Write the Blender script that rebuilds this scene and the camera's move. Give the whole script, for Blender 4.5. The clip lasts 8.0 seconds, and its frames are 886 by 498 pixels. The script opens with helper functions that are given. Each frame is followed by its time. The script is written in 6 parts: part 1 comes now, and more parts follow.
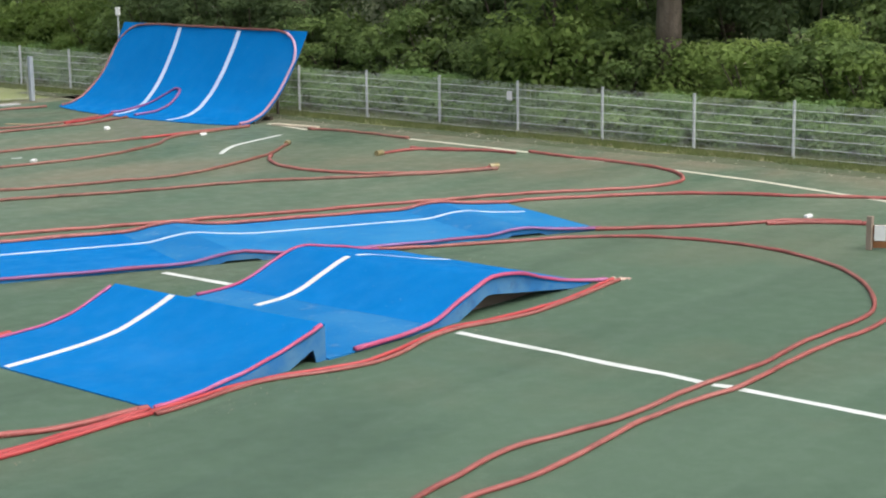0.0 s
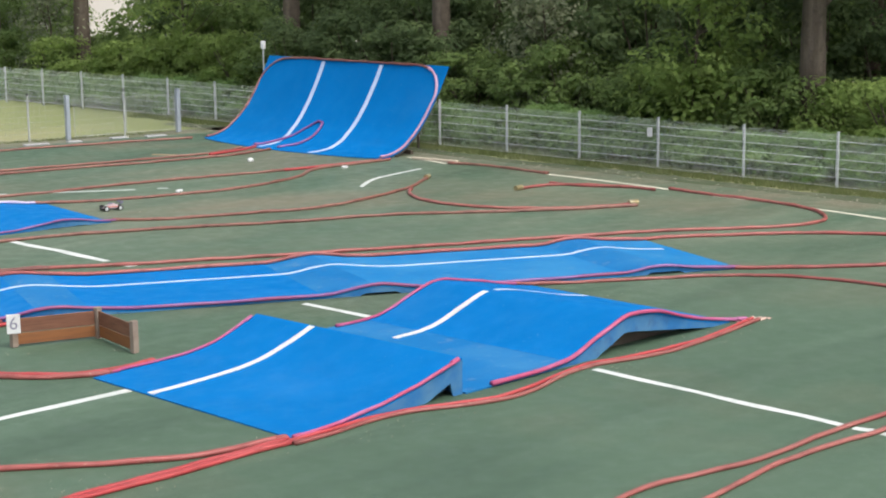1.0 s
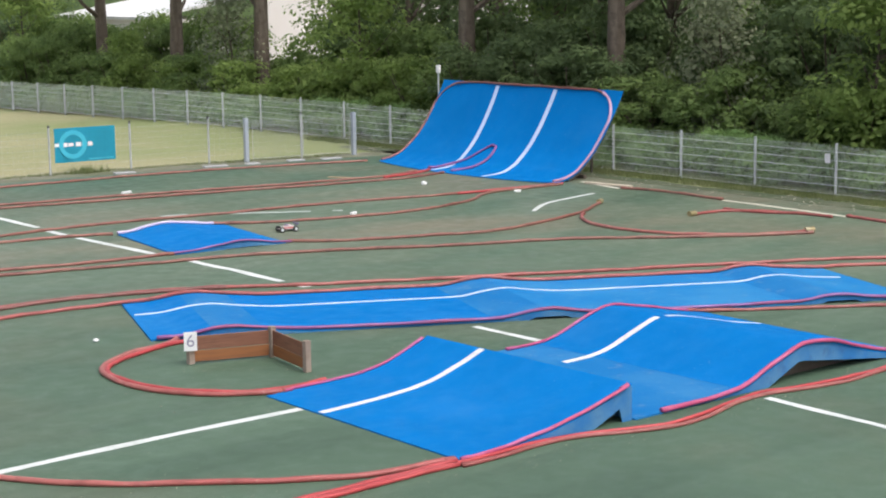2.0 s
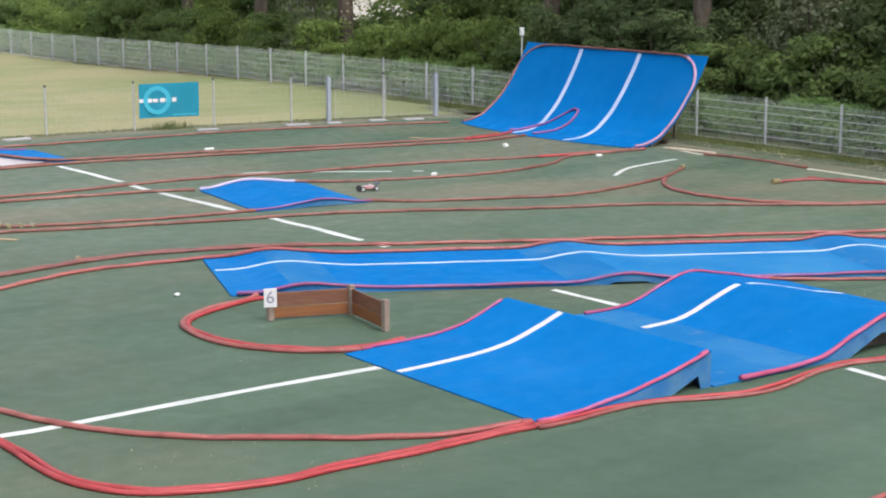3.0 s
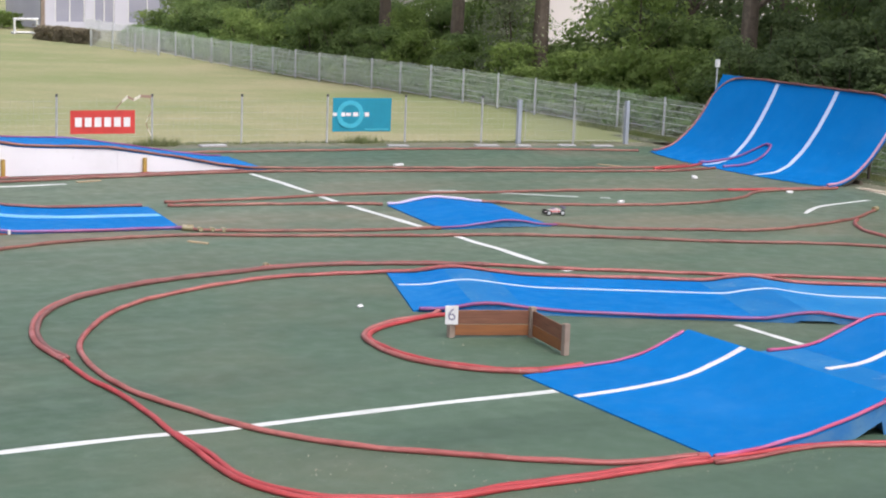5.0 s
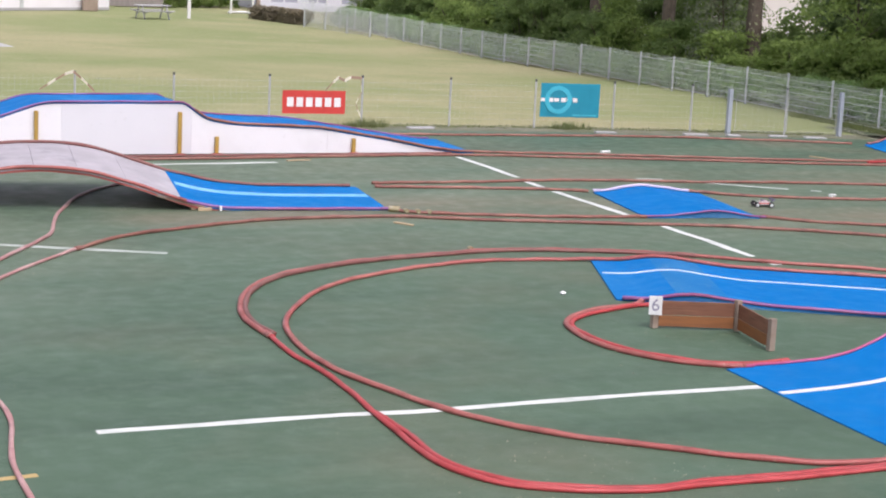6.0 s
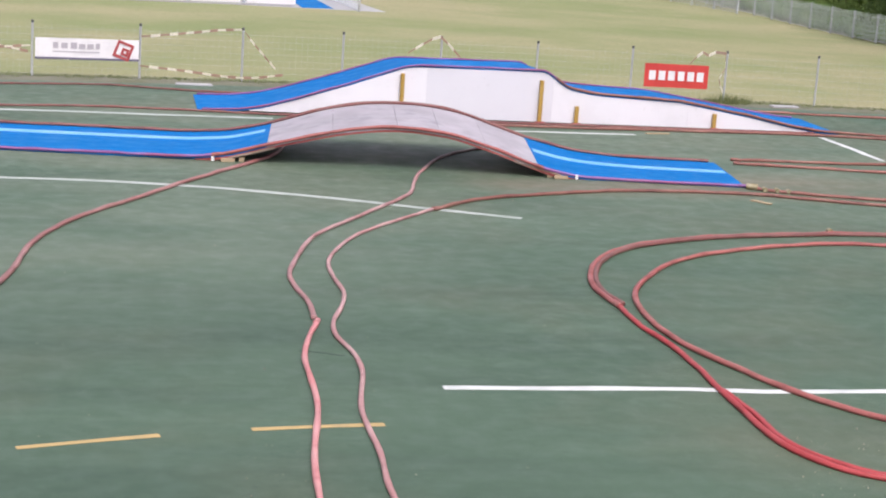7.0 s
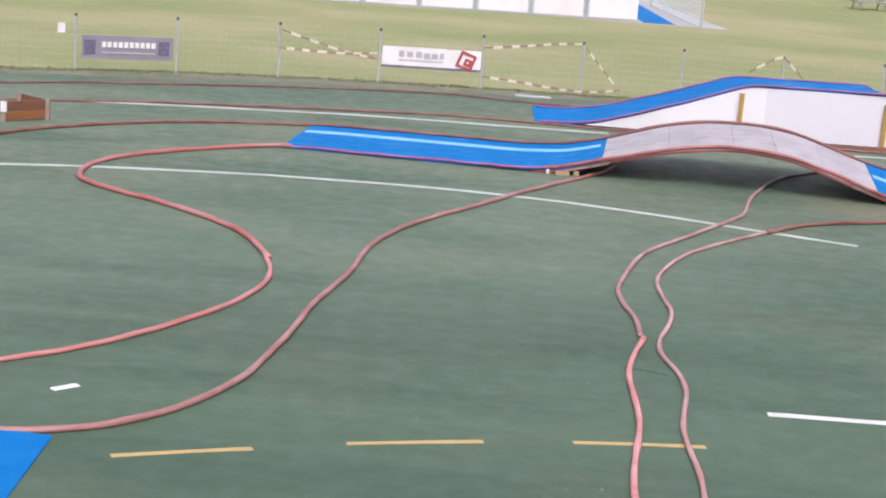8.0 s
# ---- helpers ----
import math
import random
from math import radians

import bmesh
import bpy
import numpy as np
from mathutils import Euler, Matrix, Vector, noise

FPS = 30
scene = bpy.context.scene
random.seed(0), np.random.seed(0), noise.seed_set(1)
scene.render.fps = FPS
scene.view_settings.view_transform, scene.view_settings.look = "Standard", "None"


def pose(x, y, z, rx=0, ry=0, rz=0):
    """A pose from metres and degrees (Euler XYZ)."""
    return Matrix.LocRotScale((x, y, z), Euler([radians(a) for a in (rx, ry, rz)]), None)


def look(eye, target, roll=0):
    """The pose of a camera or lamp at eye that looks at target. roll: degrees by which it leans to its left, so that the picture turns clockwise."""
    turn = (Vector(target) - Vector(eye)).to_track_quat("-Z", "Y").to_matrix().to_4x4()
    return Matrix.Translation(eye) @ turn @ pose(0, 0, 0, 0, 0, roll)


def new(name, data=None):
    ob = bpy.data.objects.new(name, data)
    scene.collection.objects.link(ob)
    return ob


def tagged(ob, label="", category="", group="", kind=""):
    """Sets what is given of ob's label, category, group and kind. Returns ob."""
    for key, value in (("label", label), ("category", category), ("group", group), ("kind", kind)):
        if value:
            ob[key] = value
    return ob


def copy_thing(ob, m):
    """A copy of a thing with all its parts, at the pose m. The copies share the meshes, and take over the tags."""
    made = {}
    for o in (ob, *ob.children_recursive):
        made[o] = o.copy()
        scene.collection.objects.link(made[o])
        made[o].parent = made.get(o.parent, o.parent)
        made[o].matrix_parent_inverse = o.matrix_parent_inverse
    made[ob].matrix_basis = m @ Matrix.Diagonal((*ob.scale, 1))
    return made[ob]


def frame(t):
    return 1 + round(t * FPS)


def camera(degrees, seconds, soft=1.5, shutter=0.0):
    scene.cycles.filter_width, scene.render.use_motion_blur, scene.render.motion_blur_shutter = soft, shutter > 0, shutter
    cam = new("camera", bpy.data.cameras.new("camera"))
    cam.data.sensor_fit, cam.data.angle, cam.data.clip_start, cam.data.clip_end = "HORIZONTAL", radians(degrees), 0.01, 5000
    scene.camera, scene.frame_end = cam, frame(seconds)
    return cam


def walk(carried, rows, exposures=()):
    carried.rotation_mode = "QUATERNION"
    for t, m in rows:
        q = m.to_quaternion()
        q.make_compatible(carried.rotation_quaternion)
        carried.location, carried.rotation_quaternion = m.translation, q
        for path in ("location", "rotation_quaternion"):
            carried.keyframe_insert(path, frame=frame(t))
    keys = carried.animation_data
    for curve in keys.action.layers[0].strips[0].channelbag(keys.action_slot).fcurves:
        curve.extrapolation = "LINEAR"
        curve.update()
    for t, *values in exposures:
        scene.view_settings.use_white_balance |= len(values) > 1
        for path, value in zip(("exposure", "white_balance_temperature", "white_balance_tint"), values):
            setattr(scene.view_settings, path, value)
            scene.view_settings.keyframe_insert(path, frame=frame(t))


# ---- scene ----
# Off-road model-car track on a green sports court, seen from a raised stand.
PATH = [
    (0, (0.109, 0.004, 5.462), (22.386, 19.206, -0.457), -0.763),
    (0.5, (0.004, -0.075, 5.504), (21.751, 19.820, -0.084), -0.628),
    (1, (0.041, -0.033, 5.495), (20.771, 20.993, 0.187), -0.666),
    (1.5, (0.015, -0.068, 5.492), (19.518, 22.163, 0.453), -0.806),
    (2, (0.036, -0.071, 5.495), (18.567, 23.016, 0.645), -0.886),
    (2.2, (-0.006, -0.101, 5.485), (18.199, 23.236, 0.594), -0.592),
    (3.3, (0.035, -0.019, 5.467), (16.920, 23.648, -0.095), 0.018),
    (3.5, (0.035, -0.019, 5.467), (16.947, 24.101, -0.209), 0.181),
    (4, (0.053, 0.053, 5.445), (16.395, 24.606, -0.035), 0.719),
    (4.2, (0.001, -0.047, 5.427), (16.129, 24.685, 0.115), 0.685),
    (5.3, (-0.038, 0.011, 5.444), (14.017, 26.003, 0.261), 2.601),
    (5.5, (-0.030, 0.059, 5.439), (13.490, 26.320, 0.189), 2.581),
    (6, (-0.041, 0.058, 5.445), (11.541, 27.175, -0.083), 2.839),
    (6.5, (-0.012, 0.113, 5.410), (8.694, 28.185, -0.607), 3.410),
    (7, (-0.022, 0.113, 5.354), (5.683, 28.884, -0.945), 3.789),
    (7.5, (-0.080, 0.031, 5.387), (2.648, 29.202, -1.064), 4.401),
    (8.0, (-0.065, -0.027, 5.423), (-0.059, 29.264, -1.061), 4.462),
]
cam = camera(29.0, 8.0, soft=2.0)
walk(cam, [(t, look(eye, target, roll)) for t, eye, target, roll in PATH], exposures=((0.0, 0.68, 6620, 8), (2.0, 0.67, 6430, 12), (4.0, 0.63, 6370, 15), (6.0, 0.62, 6400, 19), (8.0, 0.60, 6400, 20)))

# ---- light: overcast evening sky, soft sun high behind the stand ----
SUN_FROM = Vector((0.10, -0.50, 0.86)).normalized()
world = bpy.data.worlds.new("world")
scene.world = world
world.use_nodes = True
wn = world.node_tree
sky = wn.nodes.new("ShaderNodeTexSky")
sky.sky_type, sky.sun_disc = "NISHITA", False
sky.sun_elevation = math.asin(SUN_FROM.z)
sky.sun_rotation = math.atan2(SUN_FROM.x, SUN_FROM.y)
sky.air_density, sky.dust_density, sky.ozone_density = 1.0, 4.0, 1.0
back = wn.nodes["Background"]
hs = wn.nodes.new("ShaderNodeHueSaturation")
hs.inputs["Saturation"].default_value = 0.35
wn.links.new(sky.outputs[0], hs.inputs["Color"])
wn.links.new(hs.outputs[0], back.inputs[0])
back.inputs[1].default_value = 0.15
sun = new("sun", bpy.data.lights.new("sun", "SUN"))
sun.data.energy, sun.data.angle, sun.data.color = 0.90, radians(30), (1.0, 0.95, 0.88)
sun.matrix_world = look(SUN_FROM * 60, (0, 0, 0))


# ---- materials ----
def mix_rgb(nt, fac, a, b, mode="MIX"):
    n = nt.nodes.new("ShaderNodeMix")
    n.data_type, n.blend_type = "RGBA", mode
    for sock, v in ((n.inputs[0], fac), (n.inputs[6], a), (n.inputs[7], b)):
        if isinstance(v, (tuple, float, int)):
            sock.default_value = v
        else:
            nt.links.new(v, sock)
    return n.outputs[2]


def noise_fac(nt, scale, detail=4.0, lo=0.35, hi=0.65, coord="Object", stretch=None, rough=0.55):
    tc = nt.nodes.new("ShaderNodeTexCoord")
    src = tc.outputs[coord]
    if coord == "World":
        src = tc.outputs["Object"]
    if stretch:
        mp = nt.nodes.new("ShaderNodeMapping")
        mp.inputs["Scale"].default_value = stretch
        nt.links.new(src, mp.inputs[0])
        src = mp.outputs[0]
    n = nt.nodes.new("ShaderNodeTexNoise")
    n.inputs["Scale"].default_value, n.inputs["Detail"].default_value, n.inputs["Roughness"].default_value = scale, detail, rough
    nt.links.new(src, n.inputs["Vector"])
    r = nt.nodes.new("ShaderNodeMapRange")
    r.inputs["From Min"].default_value, r.inputs["From Max"].default_value = lo, hi
    nt.links.new(n.outputs["Fac"], r.inputs["Value"])
    return r.outputs[0]


def scaled(nt, fac, k):
    m = nt.nodes.new("ShaderNodeMath")
    m.operation = "MULTIPLY"
    m.inputs[1].default_value = k
    nt.links.new(fac, m.inputs[0])
    return m.outputs[0]


def material(name, base, layers=(), rough=0.6, rough_var=0.0, metal=0.0, bump=None, spec=0.5, vary=0.0, trans=0.0):
    """layers: (colour, amount, noise scale, lo, hi[, stretch]) laid over the base one after the other. bump: (scale, distance)."""
    m = bpy.data.materials.new(name)
    m.use_nodes = True
    nt = m.node_tree
    b = nt.nodes["Principled BSDF"]
    col = base
    for lay in layers:
        c, amount, sc, lo, hi = lay[:5]
        f = noise_fac(nt, sc, lo=lo, hi=hi, stretch=lay[5] if len(lay) > 5 else None)
        col = mix_rgb(nt, scaled(nt, f, amount), col, c)
    if vary:
        oi = nt.nodes.new("ShaderNodeObjectInfo")
        r = nt.nodes.new("ShaderNodeMapRange")
        r.inputs["To Min"].default_value, r.inputs["To Max"].default_value = 1 - vary, 1 + vary
        nt.links.new(oi.outputs["Random"], r.inputs["Value"])
        hv = nt.nodes.new("ShaderNodeHueSaturation")
        if isinstance(col, tuple):
            hv.inputs["Color"].default_value = col
        else:
            nt.links.new(col, hv.inputs["Color"])
        nt.links.new(r.outputs[0], hv.inputs["Value"])
        col = hv.outputs[0]
    if isinstance(col, tuple):
        b.inputs["Base Color"].default_value = col
    else:
        nt.links.new(col, b.inputs["Base Color"])
    b.inputs["Roughness"].default_value, b.inputs["Metallic"].default_value = rough, metal
    b.inputs["Specular IOR Level"].default_value = spec
    if rough_var:
        r = nt.nodes.new("ShaderNodeMapRange")
        r.inputs["To Min"].default_value, r.inputs["To Max"].default_value = rough - rough_var, rough + rough_var
        nt.links.new(noise_fac(nt, 3.0), r.inputs["Value"])
        nt.links.new(r.outputs[0], b.inputs["Roughness"])
    if bump:
        bn = nt.nodes.new("ShaderNodeBump")
        bn.inputs["Distance"].default_value, bn.inputs["Strength"].default_value = bump[1], 0.6
        nt.links.new(noise_fac(nt, bump[0], lo=0.2, hi=0.8), bn.inputs["Height"])
        nt.links.new(bn.outputs[0], b.inputs["Normal"])
    return m


def leaf_material(name, dark, light, scale=0.9):
    m = material(name, dark, [(light, 0.9, scale, 0.38, 0.64)], rough=0.8, spec=0.12)
    nt = m.node_tree
    b = nt.nodes["Principled BSDF"]
    geo = nt.nodes.new("ShaderNodeNewGeometry")
    src = b.inputs["Base Color"].links[0].from_socket
    hv = nt.nodes.new("ShaderNodeHueSaturation")
    r = nt.nodes.new("ShaderNodeMapRange")
    r.inputs["To Min"].default_value, r.inputs["To Max"].default_value = 0.88, 1.14
    nt.links.new(geo.outputs["Random Per Island"], r.inputs["Value"])
    nt.links.new(r.outputs[0], hv.inputs["Value"])
    nt.links.new(src, hv.inputs["Color"])
    nt.links.new(hv.outputs[0], b.inputs["Base Color"])
    t = nt.nodes.new("ShaderNodeBsdfTranslucent")
    nt.links.new(hv.outputs[0], t.inputs["Color"])
    mx = nt.nodes.new("ShaderNodeMixShader")
    mx.inputs[0].default_value = 0.62
    nt.links.new(b.outputs[0], mx.inputs[1])
    nt.links.new(t.outputs[0], mx.inputs[2])
    nt.links.new(mx.outputs[0], nt.nodes["Material Output"].inputs[0])
    return m


M_COURT = material("court_acrylic", (0.068, 0.122, 0.076, 1),
                   [((0.090, 0.148, 0.097, 1), 0.6, 0.16, 0.40, 0.62), ((0.037, 0.072, 0.045, 1), 0.6, 0.42, 0.48, 0.68, (0.22, 1.7, 1)), ((0.112, 0.174, 0.119, 1), 0.6, 0.9, 0.52, 0.70, (0.15, 1.8, 1)),
                    ((0.138, 0.142, 0.089, 1), 0.5, 0.20, 0.50, 0.68), ((0.036, 0.067, 0.042, 1), 0.5, 60.0, 0.45, 0.7), ((0.046, 0.086, 0.054, 1), 0.45, 16.0, 0.52, 0.70),
                    ((0.17, 0.19, 0.14, 1), 0.4, 9.0, 0.68, 0.78)], rough=0.60, rough_var=0.1, bump=(120.0, 0.003), spec=0.40)


def tint_lane(m, line, width, colour, amount):
    """A colour carried along a line of the court (lane dust, paler or darker areas, painted sheen): strongest on the
    line, broken up by noise.
    """
    nt = m.node_tree
    pos = nt.nodes.new("ShaderNodeTexCoord").outputs["Object"]
    near = None
    for p, q in zip(line, line[1:]):
        p, q = Vector((*p, 0)), Vector((*q, 0))
        rel = nt.nodes.new("ShaderNodeVectorMath")
        rel.operation, rel.inputs[1].default_value = "SUBTRACT", p
        nt.links.new(pos, rel.inputs[0])
        dot = nt.nodes.new("ShaderNodeVectorMath")
        dot.operation, dot.inputs[1].default_value = "DOT_PRODUCT", (q - p) / (q - p).length_squared
        nt.links.new(rel.outputs[0], dot.inputs[0])
        cl = nt.nodes.new("ShaderNodeClamp")
        nt.links.new(dot.outputs["Value"], cl.inputs[0])
        foot = nt.nodes.new("ShaderNodeVectorMath")
        foot.operation, foot.inputs[0].default_value = "SCALE", q - p
        nt.links.new(cl.outputs[0], foot.inputs["Scale"])
        off = nt.nodes.new("ShaderNodeVectorMath")
        off.operation = "DISTANCE"
        nt.links.new(rel.outputs[0], off.inputs[0])
        nt.links.new(foot.outputs[0], off.inputs[1])
        if near is None:
            near = off.outputs["Value"]
        else:
            mn = nt.nodes.new("ShaderNodeMath")
            mn.operation = "MINIMUM"
            nt.links.new(near, mn.inputs[0])
            nt.links.new(off.outputs["Value"], mn.inputs[1])
            near = mn.outputs[0]
    r = nt.nodes.new("ShaderNodeMapRange")
    r.inputs["From Min"].default_value, r.inputs["From Max"].default_value = width, 0.25 * width
    nt.links.new(near, r.inputs["Value"])
    mul = nt.nodes.new("ShaderNodeMath")
    mul.operation = "MULTIPLY"
    nt.links.new(r.outputs[0], mul.inputs[0])
    nt.links.new(noise_fac(nt, 0.5, lo=0.30, hi=0.62, stretch=(0.5, 1.3, 1)), mul.inputs[1])
    b = nt.nodes["Principled BSDF"]
    src = b.inputs["Base Color"].links[0].from_socket
    nt.links.new(mix_rgb(nt, scaled(nt, mul.outputs[0], amount), src, colour), b.inputs["Base Color"])


DUST = (0.185, 0.158, 0.108, 1)
# grazing sheen of the far court, painted in as a broad paler band
tint_lane(M_COURT, [(-25.0, 33.0), (10.0, 34.5), (24.0, 30.0), (30.0, 16.0)], 10.0, (0.165, 0.198, 0.140, 1), 0.62)
tint_lane(M_COURT, [(7.5, 30.6), (12.0, 31.0), (17.0, 30.7), (19.6, 30.1), (23.0, 28.8), (26.5, 25.6), (28.6, 21.0)], 1.7, DUST, 0.62)
tint_lane(M_COURT, [(17.5, 35.0), (23.0, 34.2), (28.0, 33.6), (29.2, 37.0), (27.0, 40.0)], 1.5, DUST, 0.5)
tint_lane(M_COURT, [(31.2, 12.0), (31.2, 36.0)], 1.6, DUST, 0.7)
# paler green area before the bridge
tint_lane(M_COURT, [(-7.5, 24.5), (-2.0, 23.0), (2.0, 25.5)], 5.5, (0.150, 0.196, 0.142, 1), 0.55)
# darker green patches on the near part of the court
DARK_PATCH = (0.038, 0.076, 0.049, 1)
tint_lane(M_COURT, [(-3.4, 19.3), (1.4, 19.8)], 2.6, DARK_PATCH, 0.62)
tint_lane(M_COURT, [(-5.0, 14.9), (3.0, 14.4)], 1.8, DARK_PATCH, 0.5)
tint_lane(M_COURT, [(6.5, 12.6), (12.0, 12.4)], 2.0, DARK_PATCH, 0.5)
M_FIELD = material("field_grass", (0.255, 0.285, 0.138, 1),
                   [((0.39, 0.35, 0.215, 1), 0.75, 0.07, 0.41, 0.60), ((0.215, 0.265, 0.115, 1), 0.7, 0.13, 0.48, 0.66),
                    ((0.19, 0.22, 0.095, 1), 0.5, 7.0, 0.45, 0.7), ((0.33, 0.31, 0.19, 1), 0.5, 0.9, 0.55, 0.75)], rough=0.9, bump=(30.0, 0.03), spec=0.1)
M_DIRT = material("trodden_edge", (0.20, 0.20, 0.15, 1),
                  [((0.135, 0.15, 0.085, 1), 0.8, 0.9, 0.45, 0.62), ((0.25, 0.235, 0.19, 1), 0.5, 4.0, 0.55, 0.7)], rough=0.95, bump=(40.0, 0.02), spec=0.1)
# green-grey dirt for the mesh fence side, with shade put into its colour
M_DIRT_SHADE = material("shaded_green_grey_dirt", (0.120, 0.135, 0.090, 1),
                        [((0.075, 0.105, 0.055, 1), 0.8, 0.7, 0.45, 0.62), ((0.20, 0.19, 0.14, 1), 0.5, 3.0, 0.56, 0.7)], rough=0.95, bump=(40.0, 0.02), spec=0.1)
M_BLUE = material("blue_paint", (0.0002, 0.143, 0.425, 1),
                  [((0.0003, 0.163, 0.480, 1), 0.6, 0.7, 0.40, 0.66), ((0.07, 0.25, 0.47, 1), 0.22, 0.55, 0.54, 0.76, (1.0, 0.5, 1)),
                   ((0.18, 0.30, 0.48, 1), 0.28, 14.0, 0.66, 0.78)], rough=0.6, rough_var=0.12, bump=(25.0, 0.003), spec=0.04)
M_BLUE_FADED = material("faded_blue_paint", (0.004, 0.165, 0.430, 1), [((0.035, 0.225, 0.47, 1), 0.7, 0.55, 0.42, 0.66), ((0.12, 0.27, 0.45, 1), 0.4, 5.0, 0.56, 0.74)], rough=0.6, bump=(25.0, 0.003), spec=0.14)
M_BLUE_DUSTY = material("dusty_blue_paint", (0.003, 0.145, 0.395, 1), [((0.05, 0.22, 0.43, 1), 0.6, 0.9, 0.42, 0.70), ((0.20, 0.30, 0.43, 1), 0.35, 6.0, 0.58, 0.76)], rough=0.62, bump=(25.0, 0.003), spec=0.12)
M_BLUE_SIDE = material("blue_side_board", (0.014, 0.150, 0.40, 1), [((0.10, 0.24, 0.38, 1), 0.7, 1.6, 0.42, 0.62), ((0.03, 0.08, 0.2, 1), 0.5, 5.0, 0.58, 0.72)],
                       rough=0.65, bump=(20.0, 0.003))
M_WHITE_LINE = material("white_line_paint", (0.61, 0.635, 0.62, 1), [((0.42, 0.45, 0.41, 1), 0.7, 2.2, 0.50, 0.72), ((0.25, 0.30, 0.25, 1), 0.5, 22.0, 0.60, 0.72)], rough=0.7)
M_OLD_LINE = material("worn_line_paint", (0.44, 0.48, 0.45, 1), [((0.27, 0.32, 0.28, 1), 0.7, 1.6, 0.46, 0.68), ((0.18, 0.24, 0.19, 1), 0.6, 14.0, 0.58, 0.70)], rough=0.75)
M_CREAM_LINE = material("cream_line_paint", (0.60, 0.57, 0.47, 1), [((0.44, 0.43, 0.36, 1), 0.6, 2.0, 0.46, 0.68), ((0.28, 0.30, 0.25, 1), 0.5, 18.0, 0.60, 0.72)], rough=0.75)
M_PALE_LINE = material("pale_blue_stripe", (0.47, 0.60, 0.78, 1), [((0.28, 0.45, 0.72, 1), 0.6, 1.5, 0.45, 0.7)], rough=0.6)
M_CYAN_LINE = material("pale_cyan_stripe", (0.14, 0.42, 0.72, 1), [((0.28, 0.54, 0.78, 1), 0.6, 1.1, 0.45, 0.7)], rough=0.6)
M_YELLOW_LINE = material("ochre_tape", (0.47, 0.335, 0.14, 1), [((0.37, 0.28, 0.14, 1), 0.6, 3.0, 0.5, 0.7)], rough=0.6)
M_HOSE = material("red_hose", (0.305, 0.074, 0.067, 1),
                  [((0.36, 0.132, 0.112, 1), 0.8, 0.22, 0.40, 0.62), ((0.15, 0.042, 0.036, 1), 0.6, 3.0, 0.50, 0.70), ((0.44, 0.32, 0.26, 1), 0.35, 11.0, 0.62, 0.74)],
                  rough=0.45, rough_var=0.1, bump=(60.0, 0.003), vary=0.12)
M_HOSE_RED = material("bright_red_hose", (0.41, 0.038, 0.042, 1),
                      [((0.46, 0.076, 0.076, 1), 0.7, 0.5, 0.44, 0.64), ((0.24, 0.036, 0.036, 1), 0.6, 3.0, 0.50, 0.70)], rough=0.45, rough_var=0.1, bump=(60.0, 0.003), vary=0.1)
M_HOSE_DULL = material("dull_red_hose", (0.225, 0.084, 0.064, 1), [((0.32, 0.160, 0.122, 1), 0.6, 0.8, 0.42, 0.62), ((0.10, 0.038, 0.034, 1), 0.6, 3.0, 0.5, 0.7)], rough=0.5, bump=(60.0, 0.003), vary=0.12)
M_HOSE_ROSE = material("rose_brown_hose", (0.30, 0.125, 0.115, 1), [((0.40, 0.22, 0.205, 1), 0.7, 0.7, 0.42, 0.62), ((0.17, 0.060, 0.056, 1), 0.5, 3.0, 0.5, 0.7)], rough=0.45, bump=(60.0, 0.003), vary=0.08)
M_HOSE_PALE = material("pink_faded_hose", (0.50, 0.185, 0.180, 1), [((0.58, 0.32, 0.31, 1), 0.7, 1.2, 0.42, 0.64), ((0.30, 0.06, 0.060, 1), 0.5, 3.0, 0.52, 0.7)], rough=0.45, vary=0.1)
M_HOSE_SUNNED = material("pink_red_hose", (0.40, 0.110, 0.100, 1), [((0.50, 0.235, 0.225, 1), 0.8, 0.6, 0.40, 0.62), ((0.20, 0.050, 0.046, 1), 0.6, 0.35, 0.50, 0.64)], rough=0.45, bump=(60.0, 0.003), vary=0.05)
M_HOSE_DUSTY = material("dusty_rose_hose", (0.38, 0.185, 0.178, 1), [((0.50, 0.34, 0.33, 1), 0.7, 0.7, 0.42, 0.62), ((0.17, 0.060, 0.056, 1), 0.5, 3.0, 0.5, 0.7)], rough=0.45, bump=(60.0, 0.003), vary=0.08)
M_CRIMSON = material("crimson_hose", (0.40, 0.060, 0.150, 1), [((0.42, 0.16, 0.34, 1), 0.7, 1.0, 0.42, 0.62), ((0.3, 0.04, 0.12, 1), 0.6, 3.0, 0.5, 0.7)], rough=0.5)
M_QP_HOSE = material("lavender_pink_hose", (0.42, 0.235, 0.34, 1), [((0.50, 0.36, 0.50, 1), 0.6, 0.7, 0.42, 0.64), ((0.36, 0.12, 0.15, 1), 0.5, 1.6, 0.5, 0.7)], rough=0.5)
M_HOSE_BROWN = material("brown_red_hose", (0.185, 0.064, 0.056, 1), [((0.27, 0.125, 0.105, 1), 0.6, 0.6, 0.44, 0.64), ((0.10, 0.036, 0.032, 1), 0.6, 3.0, 0.5, 0.7)], rough=0.5, bump=(60.0, 0.003), vary=0.1)
M_LILAC = material("lilac_hose", (0.52, 0.47, 0.60, 1), [((0.42, 0.25, 0.38, 1), 0.5, 2.0, 0.5, 0.7)], rough=0.55)
